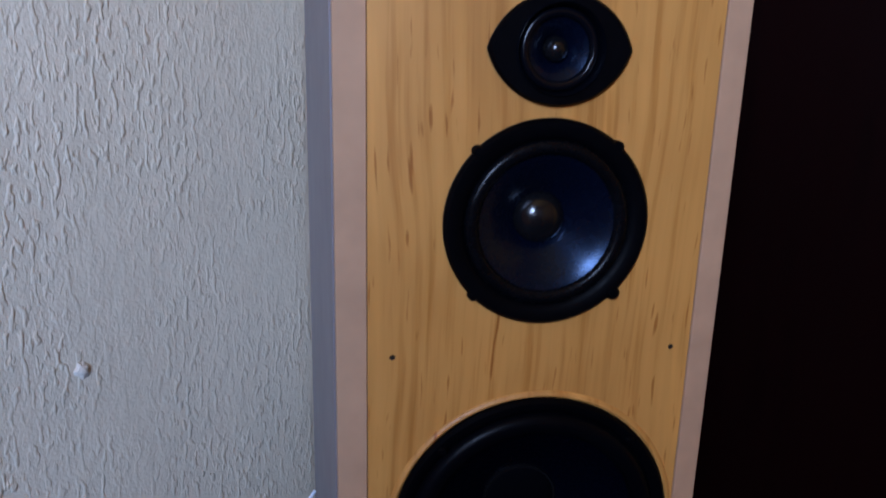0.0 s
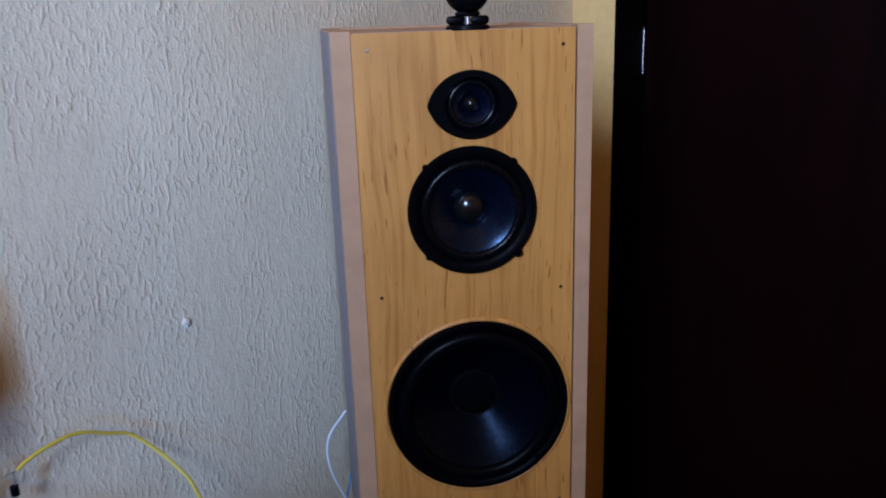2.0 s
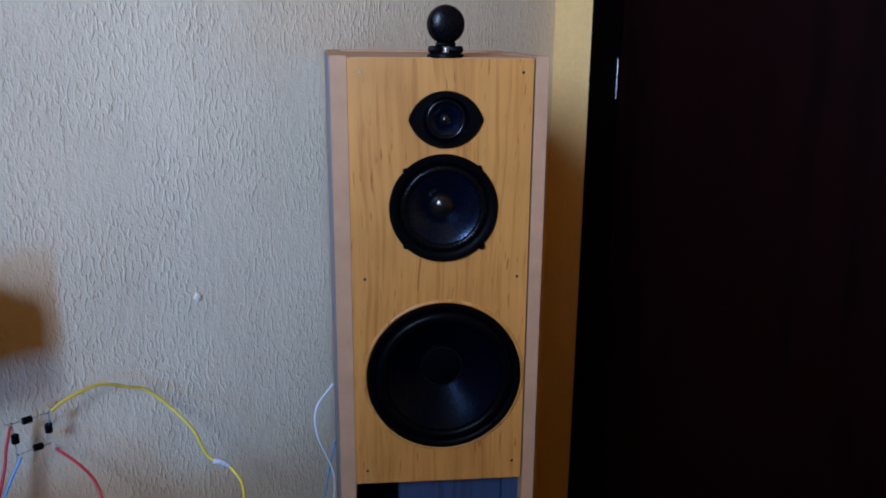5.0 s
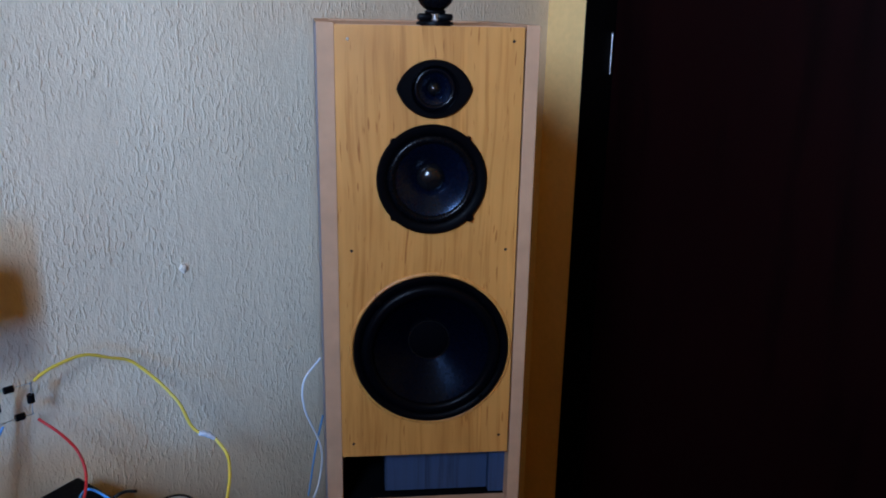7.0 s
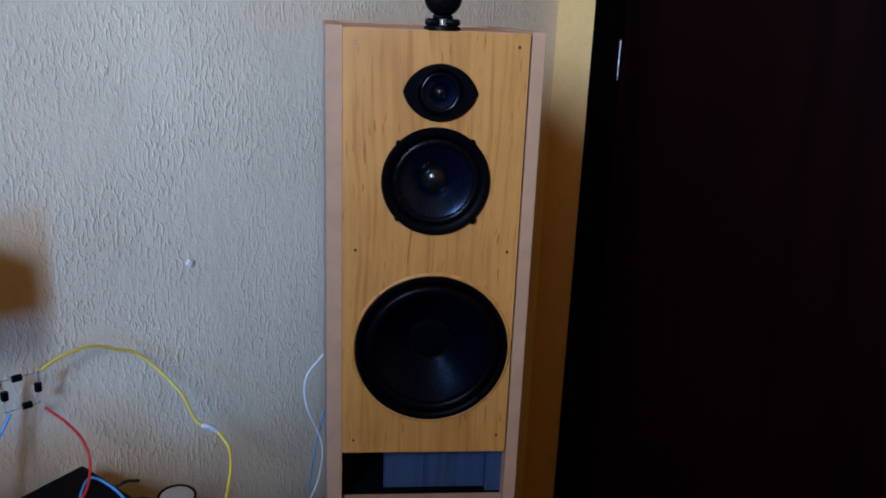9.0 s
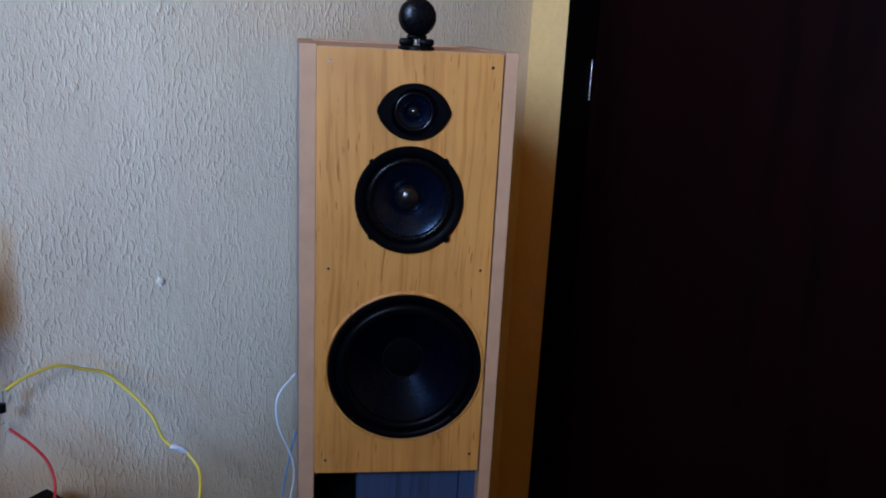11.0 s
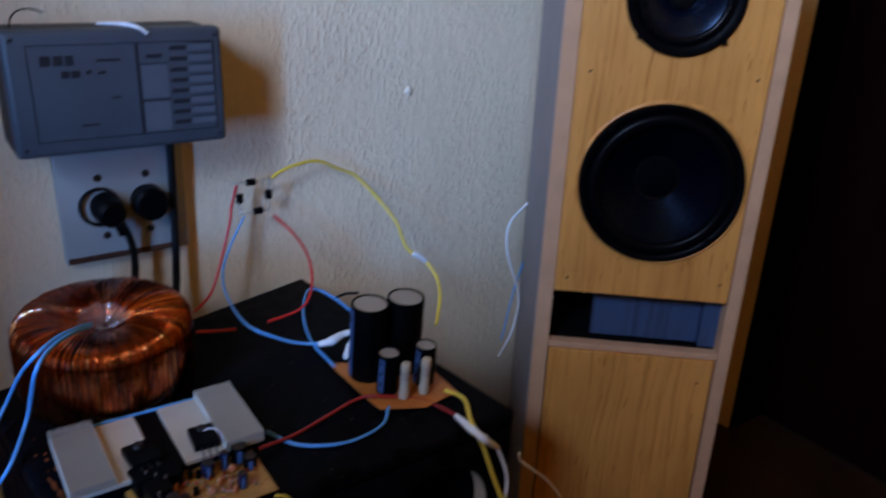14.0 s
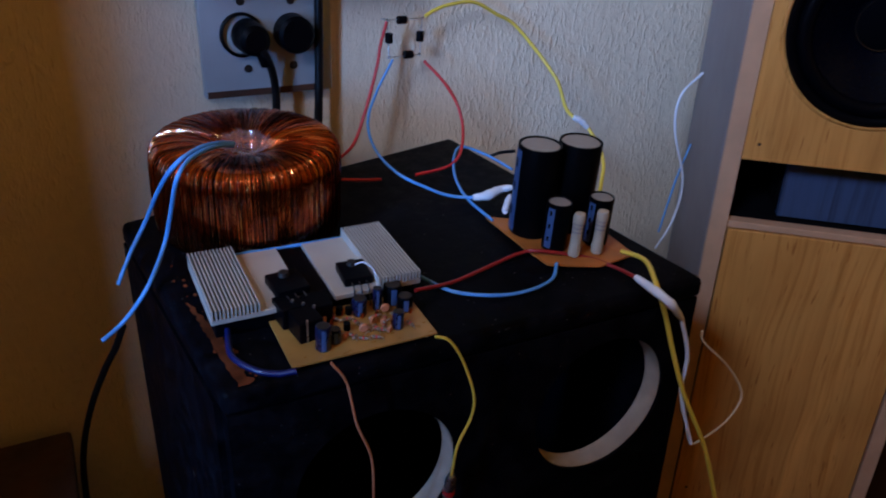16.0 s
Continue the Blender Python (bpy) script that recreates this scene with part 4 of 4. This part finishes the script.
PB = 0.0052
can(on_box(-0.2085, 0.258, PB), 0.0193, 0.084, CAP_BLACK, CAP_STRIPE, 168, "large black upright capacitor with a pale blue stripe")
can(on_box(-0.1692, 0.2625, PB), 0.0193, 0.084, CAP_BLACK, CAP_STRIPE, 60, "large black upright capacitor with a pale grey top")
can(on_box(-0.2050, 0.2925, PB), 0.0110, 0.045, CAP_BLACK, CAP_STRIPE, -160, "small black upright capacitor with blue print")
can(on_box(-0.1640, 0.2970, PB), 0.0110, 0.045, CAP_BLACK, CAP_STRIPE, -170, "small dark upright capacitor with blue print")


def big_resistor(m, label):
    r = thing("power_resistor", m, label, "resistor", "resistors on the supply board")
    bodyp = part("body", lathe([(0, 0.001), (0.0058, 0.001), (0.0064, 0.003), (0.0064, 0.009), (0.0056, 0.011), (0.0056, 0.031), (0.0064, 0.033), (0.0064, 0.039), (0.0054, 0.042), (0.002, 0.043), (0, 0.043)], 28, "z"), RESISTOR, r, "", None, True)
    for z in (0.0245, 0.0285, 0.0325):
        rr = 0.0058 if z < 0.032 else 0.0064
        part("band", lathe([(rr, z), (rr, z + 0.0016)], 28, "z"), BAND, bodyp, "thin grey band", None, True)
    return r


big_resistor(on_box(-0.1975, 0.3125, PB) @ Matrix.Diagonal((0.82, 0.82, 0.98, 1)), "upright beige ceramic resistor with grey bands")
big_resistor(on_box(-0.1751, 0.3150, PB) @ Matrix.Diagonal((0.82, 0.82, 0.98, 1)), "upright beige ceramic resistor with grey bands")

# ---- cables ----
def cable(pts, radius, material, label):
    ob = part("cable", tube(pts, radius), material, None, "", None, True)
    return tagged(ob, label, "cable", "loose wires")


cable([(-0.452, -0.026, 0.680), (-0.445, -0.018, 0.685), (-0.432, -0.004, 0.690), (-0.410, 0.020, 0.691), (-0.388, 0.044, 0.676), (-0.370, 0.062, 0.663), (-0.344, 0.067, 0.636), (-0.325, 0.063, 0.616), (-0.313, 0.059, 0.601), (-0.301, 0.055, 0.574), (-0.288, 0.053, 0.562)], 0.0020, YELLOW, "thin yellow wire arching from the diodes")
cable([(-0.274, 0.062, 0.552), (-0.257, 0.05, 0.533), (-0.249, 0.017, 0.524), (-0.248, -0.008, 0.513), (-0.248, -0.028, 0.504)], 0.0021, YELLOW, "thin yellow wire hanging to the supply board")
cable([(-0.485, -0.056, 0.677), (-0.49, -0.062, 0.653), (-0.492, -0.068, 0.631), (-0.501, -0.082, 0.585), (-0.507, -0.101, 0.556), (-0.518, -0.124, 0.543)], 0.0017, RED, "red wire running down behind the transformer")
cable([(-0.48, -0.051, 0.637), (-0.491, -0.074, 0.605), (-0.491, -0.1, 0.582), (-0.475, -0.126, 0.563), (-0.438, -0.17, 0.557), (-0.405, -0.167, 0.543), (-0.384, -0.161, 0.536), (-0.359, -0.159, 0.537)], 0.0015, BLUE, "light blue wire from the diodes to the taped joint")
cable([(-0.452, -0.027, 0.633), (-0.429, -0.027, 0.612), (-0.413, -0.026, 0.588), (-0.403, -0.037, 0.564), (-0.399, -0.066, 0.546), (-0.407, -0.091, 0.539), (-0.432, -0.122, 0.538)], 0.0017, RED, "red wire from the diodes over the cabinet top")
cable([(-0.461, -0.146, 0.538), (-0.479, -0.154, 0.538), (-0.5, -0.162, 0.539)], 0.0017, RED, "short red wire lying on the cabinet top")
cable([(-0.335, -0.108, 0.551), (-0.37, -0.063, 0.547), (-0.403, -0.036, 0.544), (-0.406, -0.061, 0.542), (-0.394, -0.108, 0.537), (-0.371, -0.155, 0.534), (-0.337, -0.196, 0.532)], 0.0015, BLUE, "blue wire looped behind the capacitors")
cable([(-0.341, -0.06, 0.554), (-0.358, -0.05, 0.547), (-0.37, -0.051, 0.541)], 0.0018, BLACK_WIRE, "short black wire behind the capacitors")
cable([(-0.532, -0.308, 0.619), (-0.531, -0.332, 0.627), (-0.534, -0.356, 0.63), (-0.539, -0.379, 0.625), (-0.565, -0.366, 0.597), (-0.592, -0.352, 0.559), (-0.597, -0.369, 0.539), (-0.601, -0.384, 0.518)], 0.0018, BLUE, "blue transformer lead hanging over the cabinet")
cable([(-0.53, -0.312, 0.619), (-0.53, -0.341, 0.627), (-0.531, -0.372, 0.628), (-0.532, -0.39, 0.619), (-0.551, -0.374, 0.586), (-0.566, -0.366, 0.552), (-0.563, -0.398, 0.531), (-0.579, -0.41, 0.505), (-0.588, -0.428, 0.495)], 0.0018, BLUE, "blue transformer lead hanging over the cabinet")
cable([(-0.143, 0.216, 0.594), (-0.167, 0.195, 0.566), (-0.167, 0.195, 0.52), (-0.145, 0.207, 0.447), (-0.15, 0.196, 0.392), (-0.168, 0.167, 0.359)], 0.0017, WHITE_WIRE, "white wire hanging from the tower's back")
cable([(-0.142, 0.223, 0.495), (-0.154, 0.212, 0.444), (-0.166, 0.195, 0.372)], 0.0014, BLUE, "thin blue wire hanging from the tower's back")
cable([(-0.368, -0.343, 0.531), (-0.347, -0.309, 0.524), (-0.326, -0.276, 0.524), (-0.302, -0.245, 0.527), (-0.284, -0.24, 0.529), (-0.246, -0.228, 0.523), (-0.221, -0.236, 0.521), (-0.204, -0.248, 0.521)], 0.0017, DARK_RED, "dark red wire between amplifier and supply")
cable([(-0.161, -0.246, 0.487), (-0.149, -0.233, 0.444), (-0.149, -0.236, 0.409), (-0.139, -0.233, 0.374), (-0.13, -0.231, 0.348)], 0.0019, WHITE_WIRE, "white wire hanging in front of the cabinet")
cable([(-0.373, -0.31, 0.525), (-0.344, -0.32, 0.522), (-0.313, -0.315, 0.521), (-0.289, -0.299, 0.52), (-0.271, -0.274, 0.521), (-0.27, -0.251, 0.525)], 0.0015, BLUE, "blue wire between amplifier and supply")
cable([(-0.218, -0.214, 0.527), (-0.198, -0.23, 0.529), (-0.188, -0.264, 0.526), (-0.175, -0.253, 0.491), (-0.164, -0.249, 0.457), (-0.146, -0.242, 0.408), (-0.117, -0.225, 0.343), (-0.094, -0.213, 0.273), (-0.082, -0.202, 0.23)], 0.0021, YELLOW, "thick yellow wire hanging in front of the cabinet")
cable([(-0.138, -0.211, 0.458), (-0.134, -0.208, 0.445), (-0.105, -0.189, 0.411), (-0.086, -0.179, 0.376), (-0.097, -0.195, 0.355), (-0.121, -0.222, 0.347), (-0.13, -0.23, 0.346)], 0.0011, CREAM_WIRE, "thin cream wire bent beside the cabinet")
cable([(-0.337, -0.4, 0.53), (-0.328, -0.395, 0.525), (-0.319, -0.387, 0.504), (-0.311, -0.38, 0.471), (-0.312, -0.381, 0.451), (-0.32, -0.388, 0.427), (-0.323, -0.39, 0.399)], 0.0011, YELLOW, "thin yellow signal wire with a metal plug")
cable([(-0.394, -0.452, 0.531), (-0.386, -0.445, 0.511), (-0.381, -0.441, 0.475), (-0.373, -0.434, 0.441), (-0.372, -0.433, 0.402), (-0.372, -0.433, 0.369)], 0.0010, ORANGE, "thin orange wire hanging from the amplifier")
cable([(-0.481, -0.429, 0.526), (-0.466, -0.452, 0.522), (-0.445, -0.459, 0.519), (-0.43, -0.457, 0.518), (-0.418, -0.453, 0.52)], 0.0022, NAVY, "dark blue wire under the amplifier board")
cable([(-0.524, -0.357, 0.54), (-0.51, -0.341, 0.54), (-0.491, -0.326, 0.54), (-0.469, -0.308, 0.54), (-0.446, -0.289, 0.54)], 0.0015, BLUE, "blue wire behind the heat sinks")
cable([(-0.646, -0.331, 0.44), (-0.661, -0.328, 0.411), (-0.677, -0.328, 0.384), (-0.697, -0.332, 0.339), (-0.714, -0.334, 0.287), (-0.726, -0.331, 0.23), (-0.735, -0.33, 0.12), (-0.74, -0.34, 0.01)], 0.0032, BLACK_WIRE, "thick black cable hanging beside the cabinet")
cable([(-0.578, -0.156, 0.66), (-0.575, -0.147, 0.643), (-0.577, -0.135, 0.621), (-0.577, -0.135, 0.598), (-0.579, -0.137, 0.574)], 0.0042, BLACK_WIRE, "black mains cord from the plug")
cable([(-0.543, -0.095, 0.732), (-0.544, -0.096, 0.678), (-0.545, -0.097, 0.632), (-0.546, -0.101, 0.58), (-0.546, -0.108, 0.55)], 0.0046, BLACK_WIRE, "thick black cable down from the meter")


def wrap(pts, radius, label):
    rng = random.Random(len(pts))
    ob = part("tape_wrap", tube(pts, radius, 6, 10, None, lambda s: (0.45 + 0.75 * math.sin(math.pi * min(1, 0.15 + s * 0.8))) * rng.uniform(0.85, 1.1)), TAPE, None, "", None, True)
    return tagged(ob, label, "tape", "taped joints")


wrap([(-0.362, -0.165, 0.539), (-0.35, -0.158, 0.54), (-0.34, -0.144, 0.542), (-0.329, -0.139, 0.544)], 0.0042, "crumpled white tape round a wire joint")
wrap([(-0.328, -0.183, 0.536), (-0.328, -0.158, 0.543)], 0.0030, "white tape round an upright wire end")
wrap([(-0.291, 0.051, 0.565), (-0.282, 0.057, 0.56), (-0.272, 0.063, 0.549)], 0.0036, "white tape tag on the yellow wire")
wrap([(-0.204, -0.25, 0.522), (-0.178, -0.273, 0.517), (-0.161, -0.246, 0.487)], 0.0036, "long white sleeve on the red wire")
jack = thing("signal_plug", Matrix.Translation((-0.323, -0.39, 0.399)) @ pose(0, 0, 0, 4, 6, 0), "small bright metal signal plug hanging on its wire", "plug")
part("shell", lathe([(0, -0.024), (0.0042, -0.024), (0.0046, -0.022), (0.0046, -0.004), (0.0030, 0.0005), (0, 0.001)], 24, "z"), STEEL, jack, "", None, True)
part("collar", lathe([(0.0047, -0.020), (0.0049, -0.019), (0.0049, -0.016), (0.0047, -0.015)], 24, "z"), RED, jack, "red ring", None, True)
part("tip", lathe([(0, -0.036), (0.0018, -0.035), (0.0020, -0.024), (0, -0.024)], 16, "z"), STEEL, jack, "", None, True)

# ---- on top of the meter ----
ON_METER = Matrix.Translation(meter.matrix_basis.translation) @ WALL.to_3x3().to_4x4()
wrap([ON_METER @ Vector(p) for p in ((-0.012, -0.048, 0.1190), (0.006, -0.064, 0.1200), (0.018, -0.0785, 0.1180), (0.026, -0.0815, 0.1120))], 0.0017, "scrap of white tape over the meter's top edge")
cable([ON_METER @ Vector(p) for p in ((-0.087, -0.052, 0.1172), (-0.085, -0.050, 0.1260), (-0.077, -0.047, 0.1320), (-0.066, -0.045, 0.1325), (-0.057, -0.044, 0.1290))], 0.0008, BLACK_WIRE, "short thin black wire end curling up from the meter")
